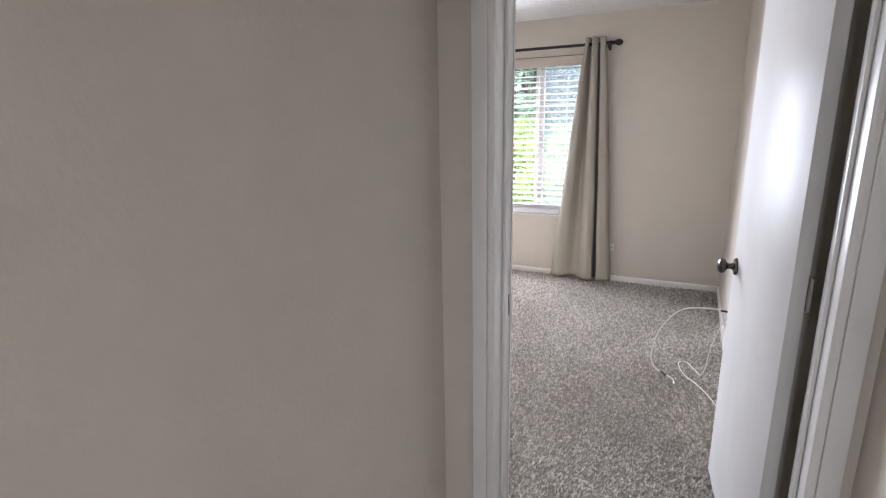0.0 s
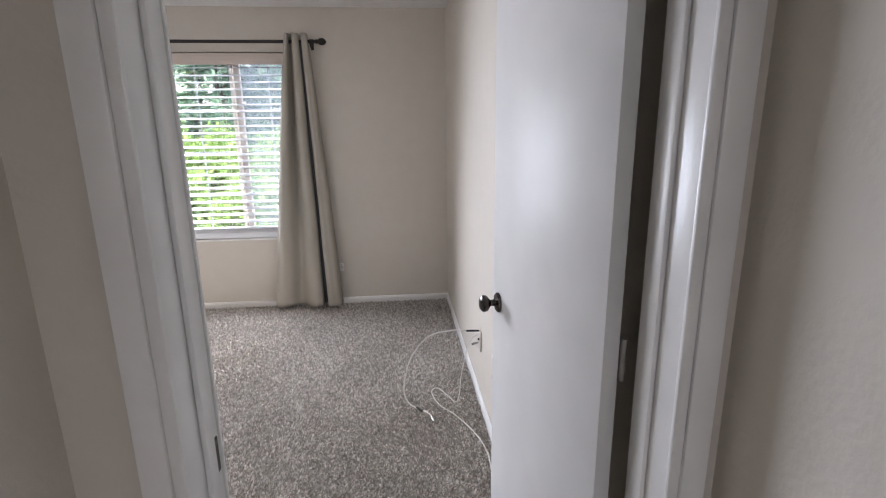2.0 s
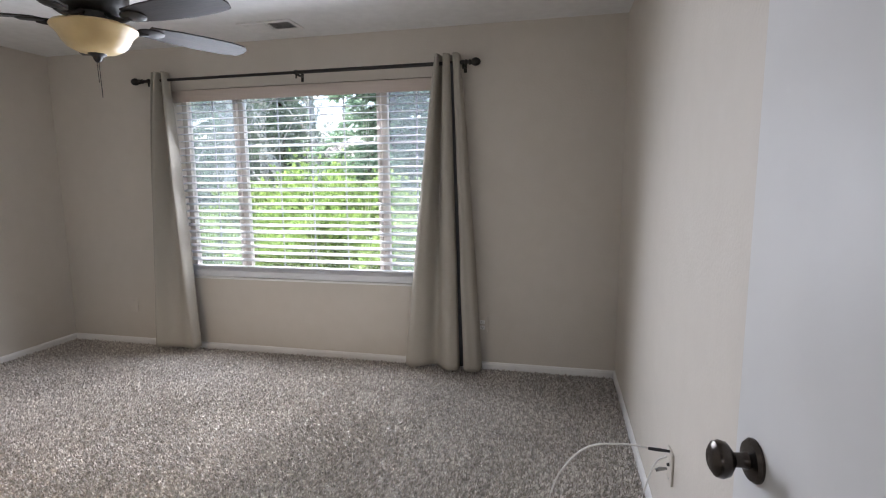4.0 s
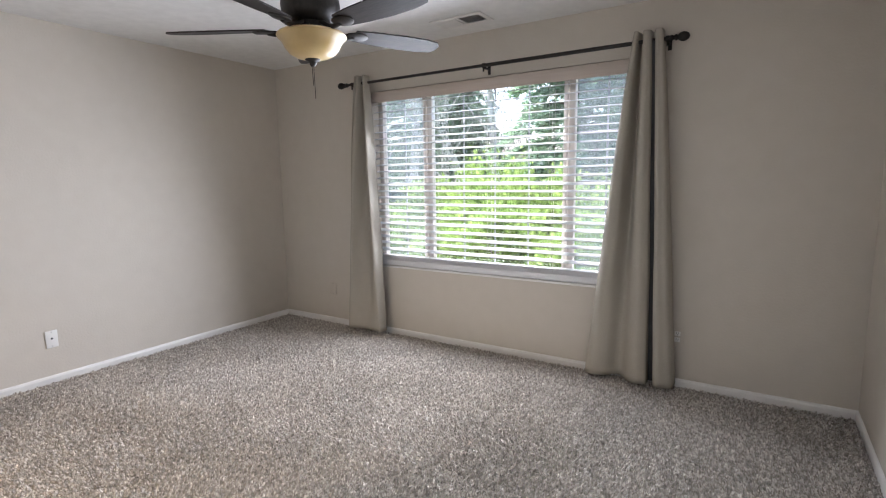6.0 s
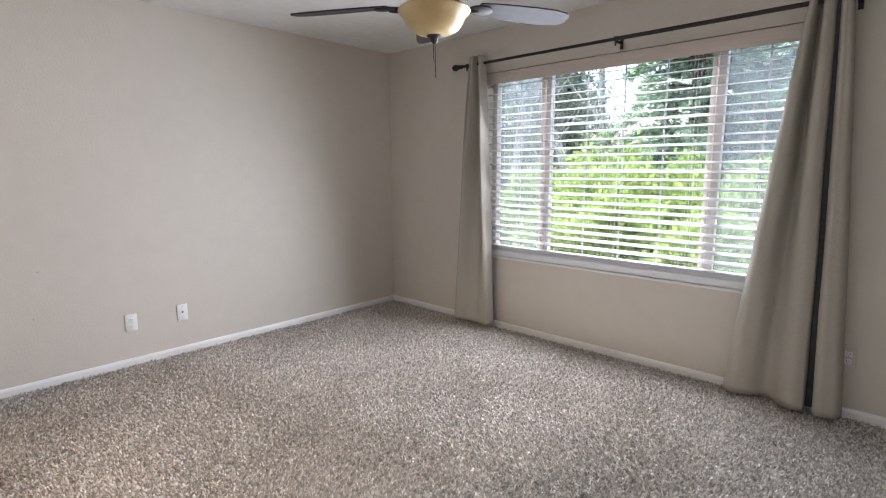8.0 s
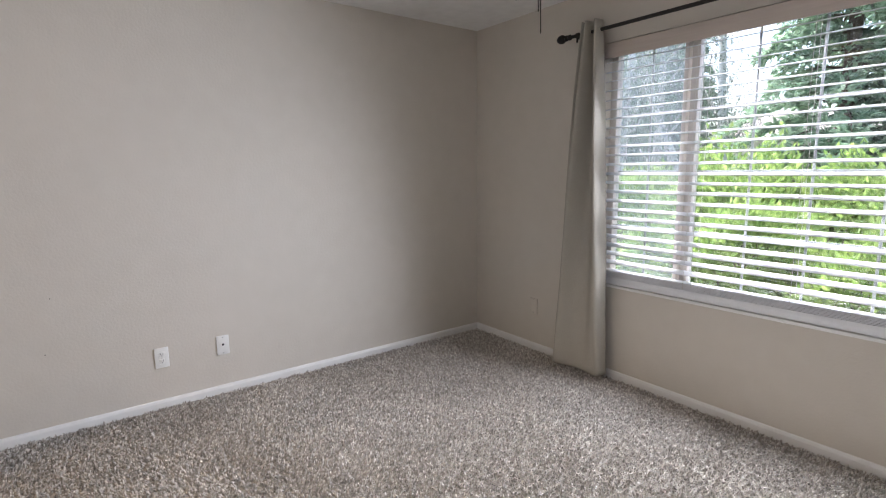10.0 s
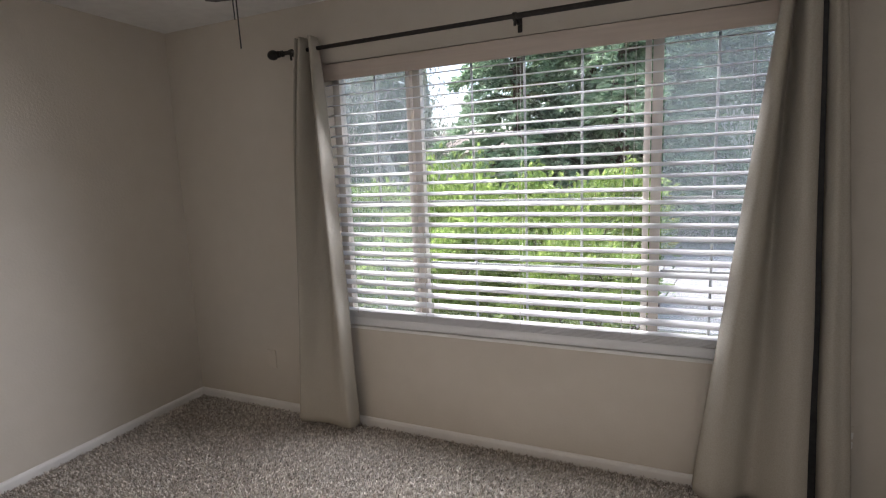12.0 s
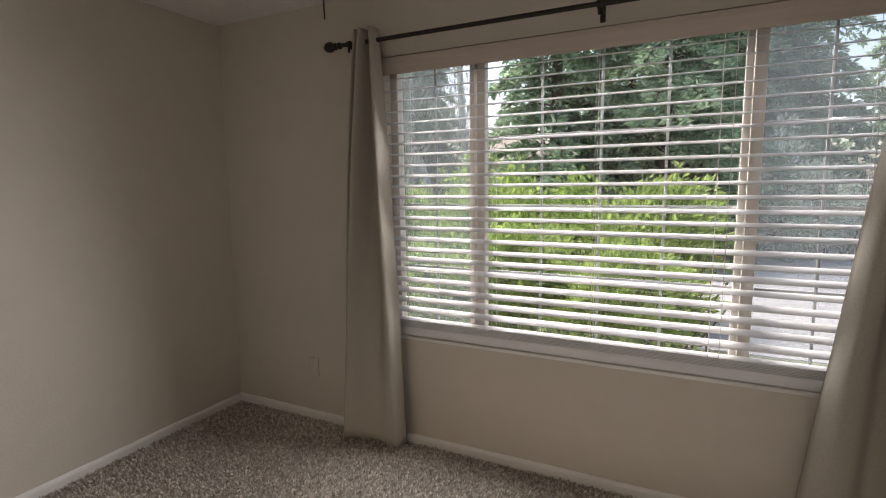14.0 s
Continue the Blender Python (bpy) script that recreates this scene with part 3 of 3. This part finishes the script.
def plate(m, label, style, cover=None):
    """A wall plate whose face looks along local -y."""
    ob = thing("wall_plate", m, label, "socket", "wall plates")
    part("cover", box(-0.036, 0.036, -0.007, 0, -0.059, 0.059, 0.003), cover or PLATE, ob, smooth=True)
    if style == "outlet":
        for dz in (-0.02, 0.02):
            part("receptacle", box(-0.017, 0.017, -0.0095, -0.006, dz - 0.0145, dz + 0.0145, 0.003), PLATE, ob, smooth=True)
            for dx in (-0.006, 0.006):
                part("slot", box(dx - 0.001, dx + 0.001, -0.0102, -0.0093, dz - 0.001, dz + 0.008), SLOT, ob)
            part("slot", box(-0.002, 0.002, -0.0102, -0.0093, dz - 0.009, dz - 0.005), SLOT, ob)
    elif style == "coax":
        part("socket_hole", add_lathe(bmesh.new(), [(0, 0), (0.0065, 0), (0.0065, 0.004), (0.0045, 0.009), (0, 0.009)], 14, pose(0, -0.006, 0.004, 90, 0, 0)), SLOT, ob, smooth=True)
    for dz in (-0.048, 0.048) if style != "outlet" else (0.0,):
        part("screw", add_lathe(bmesh.new(), [(0, 0), (0.003, 0), (0.0025, 0.001), (0, 0.0014)], 10, pose(0, -0.0069, dz, 90, 0, 0)), STEEL, ob)
    return ob


plate(pose(0.001, -2.364, 0.335, 0, 0, 90), "white duplex power outlet on the wall", "outlet")
plate(pose(0.001, -2.035, 0.338, 0, 0, 90), "white blank plate with one coax socket", "coax")
plate(pose(3.637, -0.001, 0.365), "white power outlet beside the curtain hem", "outlet", PAINT)
plate(pose(0.648, -0.001, 0.366), "painted-over blank wall plate below window", "blank", PAINT)
plate(pose(W - 0.001, -1.735, 0.40, 0, 0, -90), "white coax plate with cables hanging out", "coax", PAINT)
plate(pose(W - 0.001, -2.11, 0.42, 0, 0, -90), "white power outlet beside the cable plate", "blank", PAINT)

for y, z in ((-2.828, 0.755), (-2.875, 0.47)):
    hole = finish("nail_hole", add_lathe(bmesh.new(), [(0, 0), (0.0028, 0), (0.002, 0.0008), (0, 0.0008)], 8, pose(0.0004, y, z, 0, 90, 0)), SLOT)
    tagged(hole, "small dark nail hole in the painted wall", "nail hole", "nail holes")

# ---- loose cables ----
cable = thing("coax_cable", pose(0, 0, 0.026), "loose white coax cable curling over the carpet", "cable", "loose cables")
run = spline([(4.50, -1.735, 0.43), (4.40, -1.73, 0.435), (4.27, -1.70, 0.39), (4.17, -1.68, 0.25), (4.13, -1.70, 0.09), (4.15, -1.74, 0.024),
              (4.20, -1.81, 0.02), (4.26, -1.87, 0.021), (4.275, -1.92, 0.022)], 8)
part("jacket", add_tube(bmesh.new(), run, 0.0036, 8), COAX, cable, smooth=True)
part("plug", add_tube(bmesh.new(), [(4.552, -1.735, 0.428), (4.515, -1.735, 0.43), (4.48, -1.735, 0.431)], [0.0045, 0.0062, 0.0052], 10), BLACK, cable, "black coax connector", True)
part("splitter", add_tube(bmesh.new(), [(4.195, -1.80, 0.021), (4.225, -1.84, 0.021)], 0.0055, 8), BLACK, cable, "black cable coupler", True)
part("tip", add_tube(bmesh.new(), [(4.272, -1.905, 0.022), (4.278, -1.945, 0.021)], 0.0055, 10), STEEL, cable, "steel threaded tip", True)
cable = thing("coax_cable", pose(0, 0, 0.026), "second white cable trailing along the wall", "cable", "loose cables")
run = spline([(4.545, -1.72, 0.40), (4.50, -1.74, 0.37), (4.45, -1.78, 0.22), (4.42, -1.82, 0.06), (4.38, -1.70, 0.022), (4.33, -1.60, 0.02), (4.29, -1.64, 0.02),
              (4.32, -1.78, 0.02), (4.40, -1.90, 0.02), (4.47, -2.05, 0.02), (4.51, -2.22, 0.02), (4.50, -2.45, 0.02)], 8)
part("jacket", add_tube(bmesh.new(), run, 0.003, 8), COAX, cable, smooth=True)
part("plug", add_tube(bmesh.new(), [(4.552, -1.705, 0.345), (4.53, -1.705, 0.342), (4.515, -1.705, 0.335)], [0.005, 0.008, 0.006], 10), STEEL, cable, "steel cable clip", True)

# ---- lamps out of sight, fixtures assumed ----


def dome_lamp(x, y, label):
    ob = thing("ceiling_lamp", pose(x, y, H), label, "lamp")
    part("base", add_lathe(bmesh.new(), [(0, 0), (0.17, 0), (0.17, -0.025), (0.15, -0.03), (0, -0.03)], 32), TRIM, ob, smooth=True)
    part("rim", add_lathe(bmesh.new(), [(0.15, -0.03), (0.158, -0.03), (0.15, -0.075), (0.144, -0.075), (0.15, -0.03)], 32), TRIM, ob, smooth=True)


dome_lamp(4.42, -6.7, "added unseen white round hall ceiling lamp, lit")
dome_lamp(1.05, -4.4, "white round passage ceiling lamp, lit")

# ---- garden outside the window ----
GZ = -0.45
bm = bmesh.new()
add_box(bm, -400, 400, -400, 800, GZ - 0.3, GZ)
structure("ground", bm, SOIL, "rough green and brown garden ground", "ground")
structure("road", box(2.2, 14, 4.0, 16.0, GZ - 0.02, GZ + 0.012, 0.005), PAVING, "pale grey concrete driveway", "driveway")


def leaf_cloud(rng, centres, normals, size, ratio=0.55, droop=0.3):
    """Vertices and faces of folded leaves at the given places, each of two triangles along a bent midrib."""
    n = len(centres)
    d = normals + rng.normal(0, 0.55, (n, 3))
    d[:, 2] -= droop
    d /= np.linalg.norm(d, axis=1)[:, None] + 1e-9
    s = np.cross(d, rng.normal(0, 1, (n, 3)))
    s /= np.linalg.norm(s, axis=1)[:, None] + 1e-9
    ln = size * rng.uniform(0.6, 1.3, n)[:, None]
    tip = centres + d * ln
    mid = centres + d * ln * 0.45
    up = np.cross(d, s) * ln * 0.12
    verts = np.stack([centres, mid + s * ln * ratio * 0.5 + up, tip, mid - s * ln * ratio * 0.5 + up], 1).reshape(-1, 3)
    base = np.arange(n) * 4
    faces = np.concatenate([np.stack([base, base + 1, base + 2], 1), np.stack([base, base + 2, base + 3], 1)])
    return verts, faces


def cloud_mesh(name, verts, faces, mat):
    me = bpy.data.meshes.new(name)
    me.from_pydata(verts.tolist(), [], faces.tolist())
    me.materials.append(mat)
    return me


def mesh_part(name, me, parent, label=""):
    ob = new(name, me)
    ob.parent = parent
    return tagged(ob, label)


def twigs(rng, base, height, spread, count, radius):
    bm = bmesh.new()
    for i in range(count):
        a, h = rng.uniform(0, 6.28), height * rng.uniform(0.6, 0.95)
        x0, y0 = rng.uniform(-spread, spread) * 0.5, rng.uniform(-0.3, 0.3)
        pts = [(x0, y0, 0), (x0 + 0.2 * spread * math.cos(a), y0 + 0.15 * math.sin(a), h * 0.5), (x0 + 0.35 * spread * math.cos(a), y0 + 0.25 * math.sin(a), h)]
        add_tube(bm, spline(pts, 3), [radius * (1 - 0.8 * k / 6) for k in range(7)], 5)
    return bm


def shrub(x, y, w, d, h, leaves, size, mat, label, seed, name="shrub", clump=60):
    """A many-stemmed shrub: leaf clumps on an uneven mound with gaps."""
    rng = np.random.default_rng(seed)
    ob = thing(name, pose(x, y, GZ), label, "shrub", "garden shrubs")
    part("stems", twigs(rng, 0, h, w, 14, 0.018), BARK, ob, smooth=True)
    k = leaves // clump
    u, v = rng.uniform(-1, 1, k), rng.uniform(0, 2 * np.pi, k)
    r = rng.uniform(0.55, 1.0, k) ** 0.5
    cx = w / 2 * r * np.sqrt(1 - u * u) * np.cos(v)
    cy = d / 2 * r * np.sqrt(1 - u * u) * np.sin(v)
    bumps = 1 + 0.16 * np.sin(cx * 3.1 + seed) + 0.1 * np.sin(cx * 7.7 + cy * 5)
    cz = h * (0.5 + 0.48 * u * r) * bumps
    c = np.stack([cx, cy, np.maximum(cz, 0.06)], 1)
    nrm = c - np.array([0, 0, h * 0.4])
    nrm /= np.linalg.norm(nrm, axis=1)[:, None] + 1e-9
    pts = np.repeat(c, clump, 0) + rng.normal(0, 0.11 * min(1.3, h / 1.6), (k * clump, 3))
    pts[:, 2] = np.maximum(pts[:, 2], 0.03)
    vv, ff = leaf_cloud(rng, pts, np.repeat(nrm, clump, 0) + np.array([0, 0, 0.5]), size)
    mesh_part("foliage", cloud_mesh("foliage", vv, ff, mat), ob)
    return ob


def conifer(x, y, h, r, seed, label, mat=None, low=0.05):
    """A tall conifer: whorls of drooping limbs set with flat feathery sprays."""
    rng = np.random.default_rng(seed)
    ob = thing("conifer_tree", pose(x, y, GZ), label, "tree", "garden trees")
    bm = bmesh.new()
    add_tube(bm, [(0, 0, 0), (0.03, 0.02, h * 0.35), (0, 0, h * 0.98)], [0.22, 0.15, 0.02], 10)
    part("trunk", bm, BARK, ob, smooth=True)
    limbs = bmesh.new()
    P, N = [], []
    z = h * low
    while z < h * 0.97:
        reach = r * (1 - z / h) ** 0.75 + 0.15
        for k in range(7):
            a = rng.uniform(0, 6.28)
            ln = reach * rng.uniform(0.65, 1.1)
            dirv = np.array([math.cos(a), math.sin(a), 0.0])
            ends = [np.array([0, 0, z]) + dirv * ln * f + np.array([0, 0, 0.12 * ln * math.sin(f * 3.0) - 0.28 * ln * f * f]) for f in (0, 0.35, 0.7, 1.0)]
            add_tube(limbs, [tuple(e) for e in ends], [0.028, 0.02, 0.012, 0.004], 4)
            m = int(50 + 95 * ln)
            f = rng.uniform(0.2, 1.0, m)
            side = np.array([-dirv[1], dirv[0], 0])
            off = rng.uniform(-1, 1, m) * 0.32 * ln * (1.1 - f) + rng.normal(0, 0.05, m)
            pts = np.array([0, 0, z]) + np.outer(f * ln, dirv) + np.outer(off, side)
            pts[:, 2] += 0.12 * ln * np.sin(f * 3.0) - 0.28 * ln * f * f - np.abs(off) * 0.25 + rng.normal(0, 0.035, m)
            P.append(pts)
            N.append(np.outer(np.ones(m), dirv) * 0.8 + np.outer(np.sign(off), side) * 0.9)
        z += 0.24 + 0.012 * h
    P, N = np.concatenate(P), np.concatenate(N)
    part("limbs", limbs, BARK, ob)
    vv, ff = leaf_cloud(rng, P, N, 0.2, 0.4, 0.25)
    mesh_part("crown", cloud_mesh("crown", vv, ff, mat or NEEDLE), ob)
    return ob


def pale_tree(x, y, h, lean, seed):
    """A pale-barked slender tree with thin grey-green leaves."""
    rng = np.random.default_rng(seed)
    ob = thing("pale_barked_tree", pose(x, y, GZ), "slender tree with white bark and fine leaves", "tree", "garden trees")
    bm = bmesh.new()
    trunk = spline([(0, 0, 0), (lean * 0.15, 0.05, h * 0.25), (lean * 0.55, 0, h * 0.55), (lean, 0.1, h)], 6)
    add_tube(bm, trunk, [0.2 * (1 - 0.7 * i / (len(trunk) - 1)) for i in range(len(trunk))], 10)
    tips = []
    for k in range(16):
        i = rng.integers(4, len(trunk) - 1)
        p = np.array(trunk[i])
        a, ln = rng.uniform(0, 6.28), rng.uniform(0.8, 2.2)
        e = p + np.array([math.cos(a) * ln * 0.6, math.sin(a) * ln * 0.5, ln * 0.7])
        mid = (p + e) / 2 + np.array([0, 0, -0.1])
        add_tube(bm, [tuple(p), tuple(mid), tuple(e)], [0.045, 0.03, 0.008], 6)
        for f in np.linspace(0.3, 1.05, 5):
            tips.append(p + (e - p) * f)
    part("trunk", bm, BARK_WHITE, ob, "white peeling bark", True)
    tips = np.array(tips)
    pts = np.repeat(tips, 46, 0) + rng.normal(0, 0.3, (len(tips) * 46, 3))
    vv, ff = leaf_cloud(rng, pts, np.tile(np.array([0, 0, -0.3]), (len(pts), 1)), 0.12, 0.3, 0.5)
    mesh_part("crown", cloud_mesh("crown", vv, ff, GREYLEAF), ob)
    return ob


shrub(0.1, 5.2, 2.8, 1.9, 2.0, 12000, 0.1, LEAF, "bright yellow-green leafy garden shrub", 3)
shrub(1.8, 5.0, 2.3, 1.8, 1.9, 10800, 0.1, LEAF, "bright yellow-green leafy garden shrub", 5)
shrub(-1.9, 5.8, 2.6, 1.8, 1.55, 9600, 0.1, LEAF, "lower yellow-green shrub below the pale trees", 8)
shrub(-4.2, 6.4, 2.8, 1.8, 1.3, 8400, 0.1, LEAF, "lower yellow-green shrub below the pale trees", 9)
shrub(0.3, 3.5, 2.4, 1.4, 1.3, 9000, 0.085, LEAF, "low bright green shrub under the window", 12)
shrub(1.9, 3.3, 2.0, 1.3, 1.15, 7800, 0.085, LEAF, "low bright green shrub under the window", 13)
shrub(-1.6, 3.9, 2.2, 1.4, 1.1, 7800, 0.085, LEAF, "low bright green shrub under the window", 16)
shrub(4.4, 12.4, 3.4, 2.0, 2.7, 8400, 0.13, BLOSSOM, "shrub covered in small pale blossom", 14)
shrub(7.6, 13.2, 3.2, 2.0, 2.2, 6000, 0.14, BLOSSOM, "shrub covered in small pale blossom", 15)
shrub(2.4, 9.4, 0.7, 0.7, 2.3, 420, 0.28, FROND, "yellow spiky-leaved garden plant", 17, clump=30)
conifer(-0.7, 11.2, 11.0, 2.7, 21, "tall dense green cedar tree")
conifer(1.9, 11.6, 12.0, 3.1, 22, "tall dense green cedar tree")
conifer(5.0, 16.5, 12.5, 3.4, 23, "tall dark cedar behind the driveway")
conifer(9.5, 17.5, 12.0, 3.4, 24, "tall dark cedar behind the driveway")
conifer(-9.0, 15.0, 10.0, 3.2, 25, "dark cedar behind the pale trees")
conifer(-13.5, 14.0, 11.0, 3.3, 26, "dark cedar behind the pale trees")
conifer(0.6, 16.0, 13.0, 3.2, 28, "tall cedar at the back of the garden")
conifer(3.6, 14.8, 12.0, 2.8, 29, "tall cedar at the back of the garden")
conifer(-10.2, 19.5, 9.0, 2.8, 27, "distant dark cedar tree")
conifer(-6.5, 14.8, 8.5, 2.1, 30, "dark cedar behind the pale trees")
pale_tree(-4.9, 12.4, 8.0, -2.4, 31)
pale_tree(-5.9, 12.5, 8.0, 0.2, 35)
pale_tree(-3.8, 12.6, 7.6, -0.4, 36)
pale_tree(-5.3, 9.6, 7.2, 0.5, 32)
pale_tree(-6.6, 9.0, 6.8, -0.4, 33)
pale_tree(-8.6, 10.5, 7.0, 0.6, 34)

house = thing("house", pose(-6.5, 24.0, GZ), "pale rendered house behind the trees", "house")
part("wall", box(-5, 5, 0, 7, 0, 3.1, 0.02), HOUSE, house)
b = bmesh.new()
rv = [b.verts.new(p) for p in ((-5.5, -0.5, 3.1), (5.5, -0.5, 3.1), (5.5, 7.5, 3.1), (-5.5, 7.5, 3.1), (-3.5, 3.5, 4.5), (3.5, 3.5, 4.5))]
for f in ((0, 1, 5, 4), (1, 2, 5), (2, 3, 4, 5), (3, 0, 4), (3, 2, 1, 0)):
    b.faces.new([rv[i] for i in f])
part("roof", b, ROOF, house)
for wx in (-3.2, 0.0, 3.2):
    for wz in (1.0,):
        wd = part("window", box(wx - 0.6, wx + 0.6, -0.06, 0.02, wz, wz + 1.2, 0.01), VINYL, house)
        part("pane", box(wx - 0.52, wx + 0.52, -0.07, -0.055, wz + 0.08, wz + 1.12), WINDOW_DARK, wd)

fence = thing("garden_fence", pose(-4.5, 13.2, GZ), "weathered grey wooden garden fence", "fence")
b = box(-0.065, 0.065, -0.012, 0.012, 0.02, 1.55, 0.003)
board = part("board", b, FENCE, fence)
for k in range(1, 40):
    o = board.copy()
    scene.collection.objects.link(o)
    o.parent = fence
    o.matrix_basis = pose(-3.6 + k * 0.15, 0, 0.01 * math.sin(k * 5.1))
board.matrix_basis = pose(-3.6, 0, 0)
for z in (0.35, 1.2):
    part("rail", box(-3.7, 2.4, 0.014, 0.05, z, z + 0.08, 0.003), FENCE, fence)

# ---- carpet pile ----


def pile(name, x0, x1, y0, y1, step, clump, seed):
    """Cut pile: twisted tufts drawn together into clumps, taller in the middle, with dark gaps between."""
    rng = np.random.default_rng(seed)
    gx, gy = np.meshgrid(np.arange(x0, x1, step), np.arange(y0, y1, step))
    n = gx.size
    cx = gx.ravel() + rng.uniform(-0.5, 0.5, n) * step
    cy = gy.ravel() + rng.uniform(-0.5, 0.5, n) * step
    nx, ny = int((x1 - x0) / clump) + 3, int((y1 - y0) / clump) + 3
    kx = (np.arange(nx)[None, :] - 0.5 + rng.uniform(-0.48, 0.48, (ny, nx))) * clump + x0
    ky = (np.arange(ny)[:, None] - 0.5 + rng.uniform(-0.48, 0.48, (ny, nx))) * clump + y0
    ix, iy = ((cx - x0) / clump + 0.5).astype(int), ((cy - y0) / clump + 0.5).astype(int)
    best = np.full(n, 9.0)
    mx, my, kid = np.zeros(n), np.zeros(n), np.zeros(n, int)
    for dx in (-1, 0, 1, 2):
        for dy in (-1, 0, 1, 2):
            jx, jy = np.clip(ix + dx, 0, nx - 1), np.clip(iy + dy, 0, ny - 1)
            d = np.hypot(kx[jy, jx] - cx, ky[jy, jx] - cy)
            near = d < best
            best[near], mx[near], my[near], kid[near] = d[near], kx[jy, jx][near], ky[jy, jx][near], (jy * nx + jx)[near]
    flow = np.sin(cx * 2.3 + 1.7 * np.sin(cy * 1.9)) * 1.4 + np.sin(cy * 3.1 + cx)
    tall = rng.uniform(0.75, 1.2, nx * ny)[kid]
    h = np.maximum(0.004, (0.019 - 0.85 * best * 0.021 / clump) * tall * rng.uniform(0.8, 1.15, n))
    a = flow + rng.normal(0, 0.9, n)
    lean = rng.uniform(0.002, 0.008, n)
    tx = cx + 0.35 * (mx - cx) + lean * np.cos(a)
    ty = cy + 0.35 * (my - cy) + lean * np.sin(a)
    r = rng.uniform(0.0032, 0.005, n)
    base = []
    t0 = rng.uniform(0, 6.28, n)
    for k in range(3):
        ang = t0 + k * 2.094
        base.append(np.stack([cx + r * np.cos(ang), cy + r * np.sin(ang), np.full(n, FZ - 0.001)], 1))
    ex, ey = np.cos(t0) * r * 0.8, np.sin(t0) * r * 0.8
    t1 = np.stack([tx + ex, ty + ey, FZ + h], 1)
    t2 = np.stack([tx - ex, ty - ey, FZ + h - 0.002], 1)
    verts = np.stack([base[0], base[1], base[2], t1, t2], 1)
    verts[:, :, 0], verts[:, :, 1] = np.clip(verts[:, :, 0], x0, x1), np.clip(verts[:, :, 1], y0, y1)
    i = np.arange(n) * 5
    faces = np.concatenate([np.stack(q, 1) for q in ((i, i + 1, i + 3), (i + 1, i + 4, i + 3), (i + 1, i + 2, i + 4), (i + 2, i, i + 3), (i + 2, i + 3, i + 4))])
    me = cloud_mesh(name, verts.reshape(-1, 3), faces, PILE)
    return tagged(new(name, me), "speckled beige shaggy carpet pile on the floor", "carpet", kind="stuff")


pile("carpet_pile", 0.013, W - 0.013, -D, -0.013, 0.0088, 0.021, 41)
pile("carpet_pile", DX0 + 0.001, DX1 - 0.001, -D - T, -D, 0.0088, 0.021, 42)
pile("carpet_pile", PX0 + 0.013, PX1, PY, -D, 0.016, 0.03, 43)
